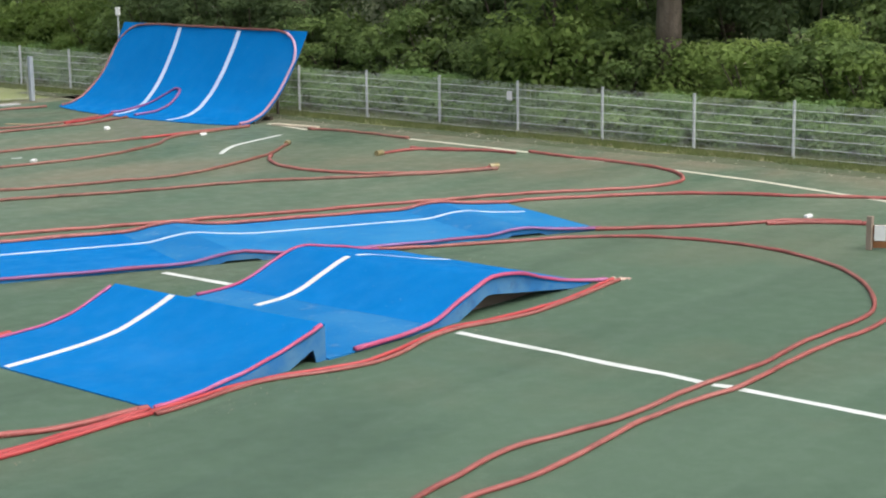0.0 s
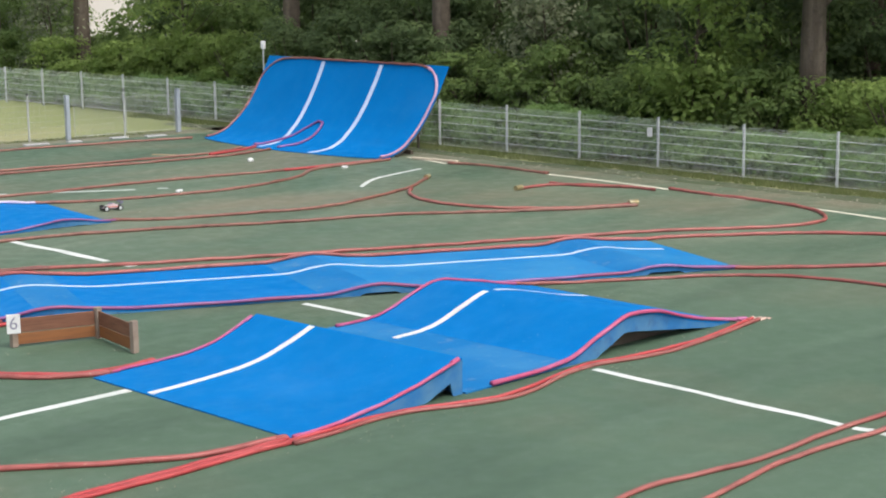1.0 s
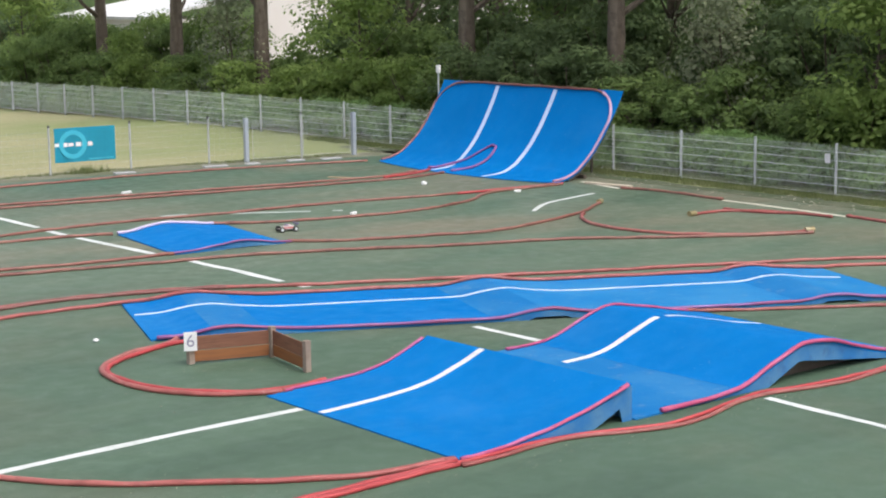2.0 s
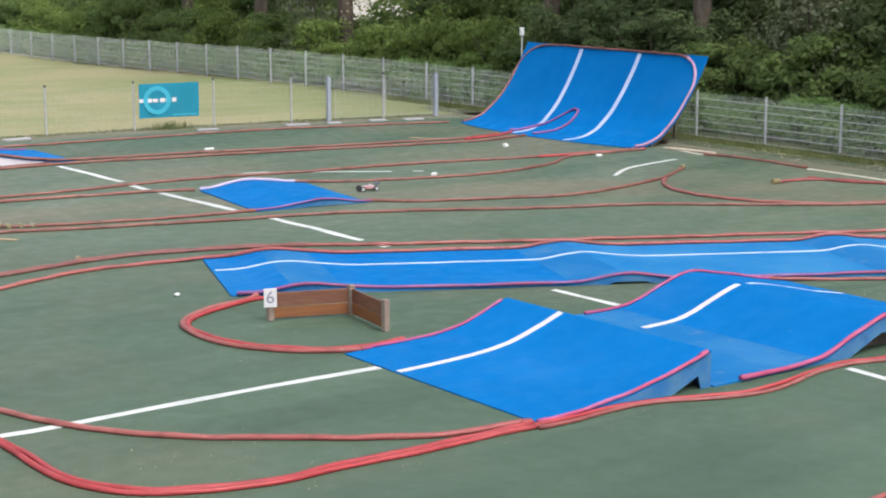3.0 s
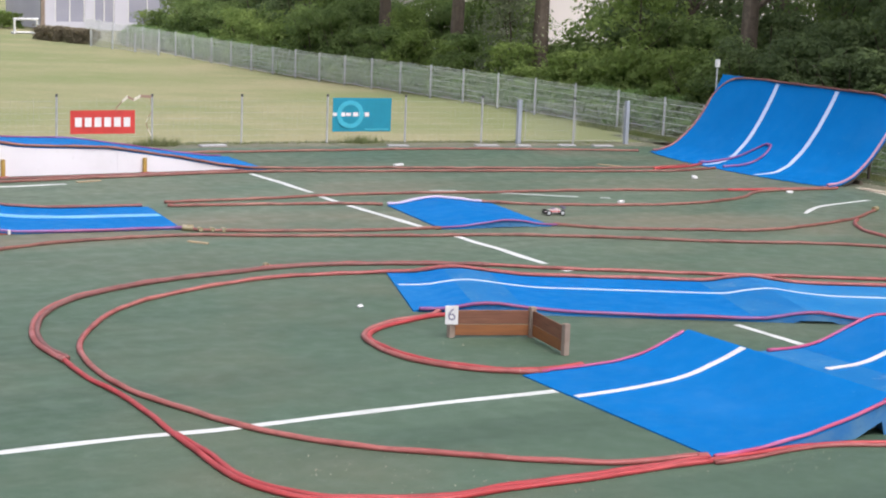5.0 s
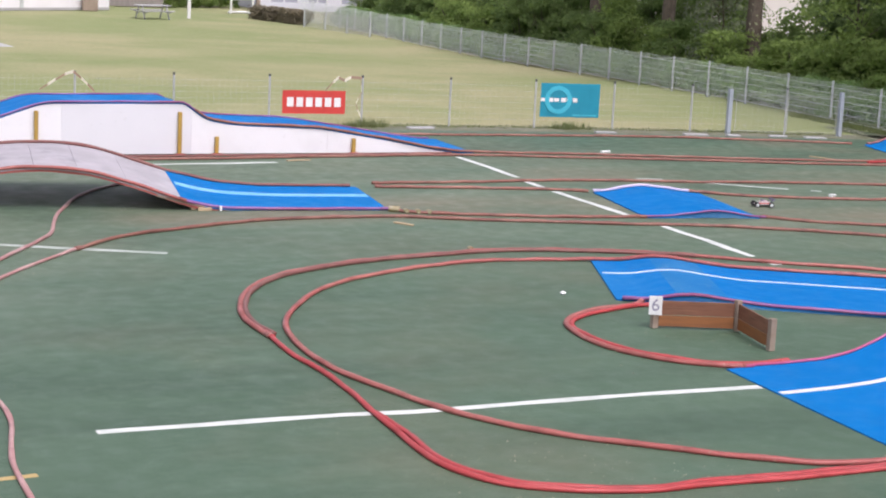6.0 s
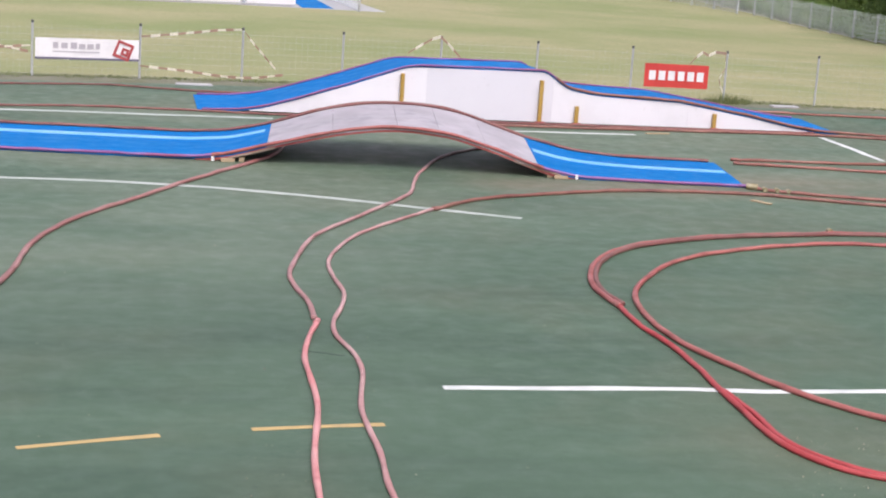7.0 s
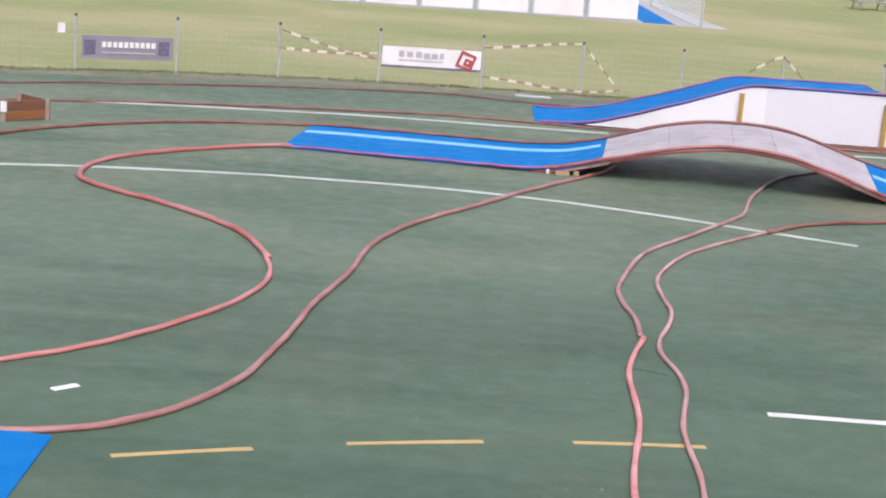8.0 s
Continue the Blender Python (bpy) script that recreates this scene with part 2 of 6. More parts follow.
M_PURPLE = material("purple_faded_hose", (0.20, 0.068, 0.215, 1), [((0.25, 0.16, 0.38, 1), 0.6, 1.4, 0.45, 0.65), ((0.29, 0.055, 0.09, 1), 0.55, 0.8, 0.48, 0.64)], rough=0.55)
M_BRASS = material("hose_coupling", (0.32, 0.26, 0.13, 1), [((0.5, 0.46, 0.36, 1), 0.6, 8.0, 0.45, 0.65)], rough=0.5, metal=0.4)
M_GALV = material("galvanised_steel", (0.52, 0.55, 0.56, 1), [((0.40, 0.43, 0.44, 1), 0.6, 3.0, 0.45, 0.65)], rough=0.5, metal=0.1)
M_GATE = material("blue_grey_steel", (0.36, 0.40, 0.45, 1), [((0.28, 0.32, 0.36, 1), 0.6, 3.0, 0.45, 0.65)], rough=0.5)
M_WIRE = material("grey_fence_wire", (0.74, 0.78, 0.79, 1), rough=0.5)
M_WIRE_B = material("dull_fence_wire", (0.44, 0.46, 0.43, 1), rough=0.6)
M_POST_B = material("weathered_post", (0.44, 0.45, 0.45, 1), [((0.30, 0.31, 0.29, 1), 0.6, 4.0, 0.45, 0.65)], rough=0.7)
M_CAP = material("dark_cap", (0.085, 0.085, 0.09, 1), rough=0.6)
M_WHITE_BOARD = material("white_board", (0.80, 0.78, 0.82, 1), [((0.66, 0.65, 0.67, 1), 0.5, 0.8, 0.45, 0.7), ((0.5, 0.5, 0.48, 1), 0.4, 9.0, 0.66, 0.78)], rough=0.5, vary=0.03)
M_GREY_BOARD = material("grey_white_board", (0.72, 0.705, 0.755, 1), [((0.66, 0.65, 0.70, 1), 0.5, 0.7, 0.4, 0.7), ((0.5, 0.5, 0.5, 1), 0.4, 9.0, 0.66, 0.78)], rough=0.5)
M_GREY_DECK = material("grey_deck_sheet", (0.34, 0.32, 0.345, 1), [((0.43, 0.405, 0.44, 1), 0.7, 1.1, 0.42, 0.62), ((0.24, 0.23, 0.26, 1), 0.65, 2.0, 0.54, 0.70), ((0.2, 0.2, 0.22, 1), 0.4, 16.0, 0.62, 0.75)],
                       rough=0.6, rough_var=0.1, vary=0.08)
M_TIMBER = material("yellow_timber", (0.44, 0.27, 0.055, 1), [((0.30, 0.18, 0.04, 1), 0.6, 2.0, 0.45, 0.65, (8, 8, 1)), ((0.5, 0.38, 0.14, 1), 0.4, 6.0, 0.5, 0.7)], rough=0.65)
M_RAW_WOOD = material("raw_pale_wood", (0.42, 0.32, 0.20, 1), [((0.28, 0.20, 0.12, 1), 0.6, 5.0, 0.45, 0.65, (1, 8, 8))], rough=0.75)
M_PALE_PLANK = material("bleached_plank", (0.54, 0.47, 0.37, 1), [((0.40, 0.34, 0.26, 1), 0.6, 5.0, 0.45, 0.65, (8, 1, 8))], rough=0.75)
M_BROWN = material("brown_stained_board", (0.19, 0.080, 0.046, 1), [((0.26, 0.12, 0.07, 1), 0.6, 1.5, 0.45, 0.65, (1, 1, 9)), ((0.08, 0.035, 0.02, 1), 0.6, 3.0, 0.5, 0.7, (1, 1, 12))], rough=0.6, vary=0.1)
M_ORANGE = material("orange_stained_board", (0.27, 0.105, 0.035, 1), [((0.18, 0.07, 0.03, 1), 0.6, 2.0, 0.45, 0.65, (1, 1, 9))], rough=0.6)
M_STAKE = material("grey_brown_stake", (0.30, 0.235, 0.19, 1), [((0.2, 0.14, 0.1, 1), 0.6, 5.0, 0.45, 0.65)], rough=0.8)
M_RED_FASCIA = material("red_fascia", (0.30, 0.058, 0.052, 1), [((0.34, 0.11, 0.08, 1), 0.6, 1.0, 0.45, 0.65), ((0.2, 0.05, 0.04, 1), 0.5, 4.0, 0.5, 0.7)], rough=0.6)
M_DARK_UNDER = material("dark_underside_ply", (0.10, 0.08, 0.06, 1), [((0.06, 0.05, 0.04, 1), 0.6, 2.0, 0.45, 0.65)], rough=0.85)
M_SIGN = material("white_sign", (0.76, 0.76, 0.76, 1), [((0.62, 0.62, 0.61, 1), 0.6, 3.0, 0.45, 0.7)], rough=0.5)
M_INK = material("dark_ink", (0.13, 0.12, 0.19, 1), rough=0.6)
M_FADED_INK = material("faded_ink", (0.26, 0.25, 0.33, 1), rough=0.6)
M_BARK = material("bark", (0.105, 0.082, 0.062, 1), [((0.170, 0.138, 0.110, 1), 0.75, 1.3, 0.44, 0.62, (5, 5, 0.7)), ((0.05, 0.04, 0.03, 1), 0.6, 5.0, 0.5, 0.7)], rough=0.9, bump=(12.0, 0.03))
M_LEAF_A = leaf_material("leaf_mid_green", (0.152, 0.226, 0.084, 1), (0.285, 0.385, 0.138, 1))
M_LEAF_B = leaf_material("leaf_dark_green", (0.124, 0.180, 0.088, 1), (0.214, 0.288, 0.126, 1))
M_LEAF_C = leaf_material("leaf_light_green", (0.182, 0.268, 0.080, 1), (0.325, 0.425, 0.135, 1))
M_LEAF_D = leaf_material("leaf_pale_green", (0.22, 0.35, 0.13, 1), (0.36, 0.50, 0.21, 1))
M_LEAF_E = leaf_material("leaf_grey_olive", (0.20, 0.235, 0.15, 1), (0.36, 0.39, 0.25, 1))
M_GRASS_TUFT = leaf_material("grass_blade", (0.20, 0.245, 0.10, 1), (0.31, 0.34, 0.17, 1))
M_CONCRETE = material("pale_concrete", (0.40, 0.40, 0.41, 1), [((0.32, 0.32, 0.32, 1), 0.6, 0.6, 0.45, 0.65)], rough=0.85)
M_RUBBER = material("black_tyre", (0.018, 0.018, 0.018, 1), rough=0.75)


# ---- builders ----
def thing(name, label, category, group="", kind=""):
    return tagged(new(name), label, category, group, kind)


def mesh_of(name, bm, mat, smooth=False):
    me = bpy.data.meshes.new(name)
    bm.normal_update()
    bm.to_mesh(me)
    bm.free()
    me.materials.append(mat)
    if smooth:
        me.polygons.foreach_set("use_smooth", [True] * len(me.polygons))
        me.set_sharp_from_angle(angle=0.7)
    return me


def part(name, bm, mat, parent, label="", smooth=False):
    """One mesh object under a thing or a part."""
    ob = new(name, mesh_of(name, bm, mat, smooth))
    ob.parent = parent
    return tagged(ob, label)


def raw_mesh(name, verts, faces, mat, smooth=False):
    me = bpy.data.meshes.new(name)
    me.from_pydata(verts, [], faces)
    me.materials.append(mat)
    if smooth:
        me.polygons.foreach_set("use_smooth", [True] * len(me.polygons))
    me.update()
    return me


def add_box(bm, lo, hi, m=None, bevel=0.0):
    r = bmesh.ops.create_cube(bm, size=1.0)
    lo, hi = Vector(lo), Vector(hi)
    for v in r["verts"]:
        v.co = Vector([(a + b) / 2 + c * (b - a) for a, b, c in zip(lo, hi, v.co)])
    if bevel:
        es = {e for v in r["verts"] for e in v.link_edges}
        out = bmesh.ops.bevel(bm, geom=list(es), offset=bevel, segments=1, affect="EDGES")
        vs = {v for f in out["faces"] for v in f.verts} | {v for v in r["verts"] if v.is_valid}
    else:
        vs = set(r["verts"])
    if m is not None:
        for v in vs:
            v.co = m @ v.co
    return vs


def box_bm(lo, hi, m=None, bevel=0.006):
    bm = bmesh.new()
    add_box(bm, lo, hi, m, bevel)
    return bm


def tube_bm(points, radius, sides=8, caps=True, r_end=None):
    """A round bar along points."""
    bm = bmesh.new()
    pts = [Vector(p) for p in points]
    rings = []
    for i, p in enumerate(pts):
        d = (pts[min(i + 1, len(pts) - 1)] - pts[max(i - 1, 0)]).normalized()
        a = d.orthogonal().normalized() if abs(d.z) < 0.99 else Vector((1, 0, 0))
        if abs(d.z) < 0.99:
            a = d.cross(Vector((0, 0, 1))).normalized()
        b = d.cross(a)
        r = radius if r_end is None else radius + (r_end - radius) * i / (len(pts) - 1)
        rings.append([bm.verts.new(p + a * (r * math.cos(k * math.tau / sides)) + b * (r * math.sin(k * math.tau / sides))) for k in range(sides)])
    for u, w in zip(rings, rings[1:]):
        for k in range(sides):
            bm.faces.new((u[k], u[(k + 1) % sides], w[(k + 1) % sides], w[k]))
    if caps:
        bm.faces.new(rings[0][::-1])
        bm.faces.new(rings[-1])
    bmesh.ops.recalc_face_normals(bm, faces=bm.faces)
    return bm


def curve_points(ctrl, step=0.14):
    """Points about step apart on a smooth line through the control points (x, y[, z])."""
    c = np.array([tuple(p) + (0.0,) * (3 - len(p)) for p in ctrl], float)
    keep = [0] + [i for i in range(1, len(c)) if np.linalg.norm(c[i] - c[i - 1]) > 1e-4]
    c = c[keep]
    e = np.vstack([2 * c[0] - c[1], c, 2 * c[-1] - c[-2]])
    out = []
    for i in range(1, len(e) - 2):
        p0, p1, p2, p3 = e[i - 1:i + 3]
        n = max(1, int(round(np.linalg.norm(p2 - p1) / step)))
        ta = max(np.linalg.norm(p1 - p0), 1e-3) ** 0.5
        tb = max(np.linalg.norm(p2 - p1), 1e-3) ** 0.5
        tc = max(np.linalg.norm(p3 - p2), 1e-3) ** 0.5
        m1 = ((p1 - p0) / ta - (p2 - p0) / (ta + tb) + (p2 - p1) / tb) * tb
        m2 = ((p2 - p1) / tb - (p3 - p1) / (tb + tc) + (p3 - p2) / tc) * tb
        for k in range(n):
            t = k / n
            out.append((2 * t ** 3 - 3 * t * t + 1) * p1 + (t ** 3 - 2 * t * t + t) * m1 + (-2 * t ** 3 + 3 * t * t) * p2 + (t ** 3 - t * t) * m2)
    out.append(c[-1])
    return np.array(out)


HOSE_SECTION = [(-0.028, 0.002), (-0.040, 0.020), (-0.038, 0.042), (-0.018, 0.060), (0.018, 0.060), (0.038, 0.042), (0.040, 0.020), (0.028, 0.002)]


def strip_mesh(name, pts, section, mat, wobble=0.0, seed=0, smooth=True):
    """A closed section (across, up) swept along pts, with capped ends."""
    rnd = random.Random(seed)
    n, k = len(pts), len(section)
    d = np.gradient(pts[:, :2], axis=0)
    d /= np.maximum(np.linalg.norm(d, axis=1), 1e-9)[:, None]
    side = np.stack([-d[:, 1], d[:, 0]], 1)
    verts = []
    ph = [rnd.uniform(0, 6.3) for _ in range(3)]
    for i in range(n):
        w = 1 + wobble * math.sin(i * 0.9 + ph[0]) * math.sin(i * 0.23 + ph[1])
        off = wobble * 0.12 * math.sin(i * 0.31 + ph[2])
        for a, b in section:
            a2 = a * w + off
            verts.append((pts[i, 0] + side[i, 0] * a2, pts[i, 1] + side[i, 1] * a2, pts[i, 2] + b * (2 - w)))
    faces = [(i * k + j, i * k + (j + 1) % k, (i + 1) * k + (j + 1) % k, (i + 1) * k + j) for i in range(n - 1) for j in range(k)]
    faces = [f[::-1] for f in faces]
    faces += [tuple(range(k)), tuple(range((n - 1) * k, n * k))[::-1]]
    return raw_mesh(name, verts, faces, mat, smooth)


hose_count = [0]


def hose(ctrl, mat=None, label="", step=0.14, coupling=(), size=1.0, cuffs=True):
    """A flat-lying hose as a thing of its own, with a bound cuff at each end; coupling: 0 or -1 for a metal coupling at that end."""
    hose_count[0] += 1
    pts = curve_points(ctrl, step)
    me = strip_mesh("hose_body", pts, [(u * size, w * size) for u, w in HOSE_SECTION], mat or M_HOSE, 0.14, hose_count[0])
    ob = thing("fire_hose", label or "faded red fire hose lying on the green court", "hose", "track border hoses")
    body = new("hose_body", me)
    body.parent = ob
    for e in (0, -1) if cuffs else ():
        run = np.array([pts[e] + (pts[1 if e == 0 else -2] - pts[e]) * k for k in (-0.05, 0.0, 0.8, 1.0)])
        cuff = new("cuff", strip_mesh("cuff", run, [(u * size * 1.16, w * size * 1.10) for u, w in HOSE_SECTION], mat or M_HOSE))
        cuff.parent = ob
    for e in coupling:
        p, q = pts[e], pts[1 if e == 0 else -2]
        u = Vector(p - q).normalized()
        c = Vector(p) + Vector((0, 0, 0.055))
        part("coupling", tube_bm([c - u * 0.10, c - u * 0.02, c - u * 0.02, c + u * 0.05, c + u * 0.05, c + u * 0.11], 0.062, 10), M_BRASS, ob, "dull brass hose coupling", True)
    return ob


def offset_line(ctrl, d):
    c = np.array([p[:2] for p in ctrl], float)
    g = np.gradient(c, axis=0)
    g /= np.maximum(np.linalg.norm(g, axis=1), 1e-9)[:, None]
    return [(x - gy * d, y + gx * d) for (x, y), (gx, gy) in zip(c, g)]


def smooth_profile(knots, width=0.22):
    """Height along a ramp from a few knots, with the corners rounded."""
    ks, kz = [k[0] for k in knots], [k[1] for k in knots]
    w = np.exp(-np.linspace(-2, 2, 21) ** 2)
    w /= w.sum()
    o = np.linspace(-2, 2, 21) * width / 2

    def z(s):
        return float(sum(a * np.interp(s + b, ks, kz) for a, b in zip(w, o)))
    return z


class Ramp:
    """A deck over a parallelogram: origin, unit direction along, vector across, height profile along."""

    def __init__(self, origin, angle, length, across, knots, knots_far=None, width=0.22):
        self.o = Vector((*origin, 0))
        self.d = Vector((math.cos(angle), math.sin(angle), 0))
        self.w = Vector((*across, 0))
        self.length = length
        self.near = smooth_profile(knots, width)
        self.far = smooth_profile(knots_far or knots, width)

    def at(self, s, v, up=0.0):
        p = self.o + self.d * s + self.w * v
        z = self.near(s) * (1 - v) + self.far(s) * v
        return Vector((p.x, p.y, max(z - 0.03 * min(1.0, z / 0.15), 0.0) + up))

    def sheet(self, s0, s1, v0, v1, top, under, ns=60, nv=8):
        """A curved solid sheet between two heights over the profile."""
        bm = bmesh.new()
        up, lo = [], []
        for i in range(ns + 1):
            s = s0 + (s1 - s0) * i / ns
            up.append([bm.verts.new(self.at(s, v0 + (v1 - v0) * j / nv, top)) for j in range(nv + 1)])
            lo.append([bm.verts.new(self.at(s, v0 + (v1 - v0) * j / nv, under)) for j in range(nv + 1)])
        for i in range(ns):
            for j in range(nv):
                bm.faces.new((up[i][j], up[i + 1][j], up[i + 1][j + 1], up[i][j + 1]))
                bm.faces.new((lo[i][j], lo[i][j + 1], lo[i + 1][j + 1], lo[i + 1][j]))
            bm.faces.new((up[i][0], lo[i][0], lo[i + 1][0], up[i + 1][0]))
            bm.faces.new((up[i][nv], up[i + 1][nv], lo[i + 1][nv], lo[i][nv]))
        for j in range(nv):
            bm.faces.new((up[0][j], up[0][j + 1], lo[0][j + 1], lo[0][j]))
            bm.faces.new((up[ns][j], lo[ns][j], lo[ns][j + 1], up[ns][j + 1]))
        bmesh.ops.recalc_face_normals(bm, faces=bm.faces)
        return bm

    def side(self, s0, s1, v, low, thick=0.02, drop=0.02, ns=50):
        """A side board under the deck's edge; low(s) is its lower edge."""
        bm = bmesh.new()
        t = self.w.normalized() * thick * (1 if v < 0.5 else -1)
        rows = []
        for i in range(ns + 1):
            s = s0 + (s1 - s0) * i / ns
            a = self.at(s, v, -drop)
            zl = min(low(s), a.z - 0.004)
            b = Vector((a.x, a.y, zl))
            rows.append([bm.verts.new(a), bm.verts.new(b), bm.verts.new(b + t), bm.verts.new(a + t)])
        for u, w in zip(rows, rows[1:]):
            for k in range(4):
                bm.faces.new((u[k], u[(k + 1) % 4], w[(k + 1) % 4], w[k]))
        bm.faces.new(rows[0])
        bm.faces.new(rows[-1][::-1])
        bmesh.ops.recalc_face_normals(bm, faces=bm.faces)
        return bm

    def line(self, s0, s1, v, up=0.0, n=24):
        return [tuple(self.at(s0 + (s1 - s0) * i / n, v, up)) for i in range(n + 1)]

    def stripe(self, parent, s0, s1, v, width, mat, label, v_end=None):
        hv = width / 2 / self.w.length
        bm = self.sheet(s0, s1, v - hv, v + hv, 0.021, 0.013, 70, 1)
        if v_end is not None:
            for q in bm.verts:
                s = (q.co - self.o).dot(self.d)
                q.co += self.w * ((v_end - v) * (s - s0) / (s1 - s0))
        return part("stripe", bm, mat, parent, label)

    def slab(self, s, v, ds, dv, z0, z1):
        """A box in the ramp's own directions."""
        m = Matrix((self.d.to_4d(), self.w.normalized().to_4d(), (0, 0, 1, 0), (0, 0, 0, 1))).transposed()
        p = self.o + self.d * s + self.w * v
        m.translation = (p.x, p.y, 0)
        for i in range(3):
            m[3][i] = 0
        return box_bm((-ds / 2, -dv / 2, z0), (ds / 2, dv / 2, z1), m, 0.004)


# ---- ground, court, verges ----
def fence_b_y(x):
    """The wire fence bends gently towards the court on both sides and runs on straight past its last bend."""
    u = max(x, -10)
    return 44.35 - 0.0059 * (u - 10) ** 2 - 0.016 * min(u + 2, 0) ** 2 - 0.35 * (u - x)


def ground_z(x, y):
    t = min(max((y - 47) / 32, 0), 1)
    return -0.03 - 0.45 * t * t * (3 - 2 * t)


def grid_mesh(name, xs, ys, zf, mat):
    verts = [(x, y, zf(x, y)) for y in ys for x in xs]
    n = len(xs)
    faces = [(j * n + i, j * n + i + 1, (j + 1) * n + i + 1, (j + 1) * n + i) for j in range(len(ys) - 1) for i in range(n - 1)]
    return raw_mesh(name, verts, faces, mat, True)


gx = [-3000, -600, -200] + [-90 + 6 * i for i in range(32)] + [200, 600, 3000]
gy = [-3000, -600, -150] + [-60 + 6 * i for i in range(36)] + [260, 600, 3000]
tagged(new("ground", grid_mesh("ground", gx, gy, ground_z, M_FIELD)), "worn yellow-green mown grass field around the court", "lawn", kind="structure")

COURT_X, COURT_EDGE = 31.2, 1.0
cx = [-60 + 3 * i for i in range(31)] + [COURT_X]
court_v, court_f = [], []
for x in cx:
    court_v += [(x, -30, -0.06), (x, -30, 0), (x, fence_b_y(max(x, -25)) - COURT_EDGE, 0), (x, fence_b_y(max(x, -25)) - COURT_EDGE, -0.06)]
for i in range(len(cx) - 1):
    a, b = 4 * i, 4 * i + 4
    court_f += [(a + 1, b + 1, b + 2, a + 2), (a, b, b + 1, a + 1), (a + 2, b + 2, b + 3, a + 3)]
e = 4 * (len(cx) - 1)
court_f.append((e, e + 3, e + 2, e + 1))
tagged(new("floor", raw_mesh("floor", court_v, court_f, M_COURT)), "dull green acrylic sports court with scuffs and stains", "court floor", kind="structure")


def verge(name, line_a, line_b, mat, label, z=-0.012):
    n = len(line_a)
    verts = [(*p, z) for p in line_a] + [(*p, z) for p in line_b]
    faces = [(i, i + 1, n + i + 1, n + i) for i in range(n - 1)]
    return tagged(new(name, raw_mesh(name, verts, faces, mat)), label, "verge", kind="structure")


fx = [-60 + 2 * i for i in range(47)]
verge("pavement", [(x, fence_b_y(max(x, -25)) - COURT_EDGE) for x in fx], [(x, fence_b_y(max(x, -25)) + 0.25) for x in fx], M_DIRT, "trodden grey-brown strip between court and wire fence")

fa = [5 + 1.0 * i for i in range(40)]
verge("pavement", [(COURT_X - 0.01, y) for y in fa], [(32.0 + 0.16 * math.sin(y * 0.8) + 0.1 * math.sin(y * 2.3), y) for y in fa], M_DIRT_SHADE, "trodden dirt strip between court and mesh fence, shade in its colour")

# ---- painted lines ----
LINES = [((16.38, 37.9), (16.44, 34.6)), ((16.40, 34.3), (16.38, 33.0)), ((16.42, 32.6), (16.53, 29.45)), ((16.63, 28.5), (16.68, 25.3)), ((16.68, 24.95), (16.71, 24.54)),
         ((16.72, 19.95), (16.74, 18.42)), ((16.63, 13.99), (16.52, 10.22)), ((16.52, 10.08), (16.56, 9.86)), ((16.56, 9.72), (16.46, 4.0)),
         ((11.84, 17.58), (8.0, 17.52)), ((8.0, 17.52), (3.54, 17.56)),
         ((8.6, 37.0), (11.6, 37.2)), ((19.28, 34.2), (19.89, 34.08)), ((20.36, 33.66), (22.2, 32.4)), ((22.64, 32.16), (22.85, 32.04))]


def floor_line(name, ctrl, width, mat, label, z=0.004):
    pts = curve_points(ctrl, 0.28)
    pts[:, 2] += z
    if len(pts) > 8:
        # hand-laid lines waver a little
        rng = np.random.RandomState(int(abs(pts[0, 0] * 31 + pts[0, 1] * 17)))
        knots = np.arange(0, len(pts) + 3, 3)
        side = np.interp(np.arange(len(pts)), knots, rng.uniform(-1, 1, len(knots)))
        along = pts[-1] - pts[0]
        along /= np.linalg.norm(along)
        pts[:, 0] += side * -along[1] * 0.028
        pts[:, 1] += side * along[0] * 0.028
    sec = [(-width / 2, -0.003), (-width / 2, 0.0), (width / 2, 0.0), (width / 2, -0.003)]
    return tagged(new(name, strip_mesh(name, pts, sec, mat, 0.16, len(label) + int(10 * pts[0, 1]), False)), label, "line", kind="structure")


for a, b in LINES:
    floor_line("trim", [a, ((a[0] + b[0]) / 2, (a[1] + b[1]) / 2), b], 0.14 if abs(a[0] - b[0]) > 2 else 0.165 if a[1] > 24 else 0.125, M_OLD_LINE if a[0] > 18 else M_WHITE_LINE, "worn white court line painted on the green floor")
floor_line("trim", [(-9, 27.9), (-7.64, 28.43), (-6.3, 28.8), (-3.4, 29.25), (-0.48, 29.35), (3.0, 28.6), (6.6, 27.05)], 0.17, M_OLD_LINE, "long dull white court line running past the bridge")
floor_line("trim", [(-8.3, 36.2), (-5, 36.9), (-1.95, 37.4), (3.4, 37.55)], 0.20, M_OLD_LINE, "long dull white court line before the jump")
for c in ([(30.36, 31.93), (30.22, 31.1), (30.08, 30.25)], [(30.24, 26.98), (30.25, 25.22), (30.10, 23.3)], [(29.99, 21.95), (29.98, 21.4), (29.97, 21.1)], [(29.87, 19.72), (29.62, 17.1), (29.1, 14.9), (28.9, 14.0)]):
    floor_line("trim", c, 0.14, M_CREAM_LINE, "cream-white court line beside the mesh fence")
floor_line("trim", [(25.9, 28.8), (26.7, 29.4), (27.62, 29.75), (28.99, 30.07)], 0.11, M_WHITE_LINE, "short curved white line")
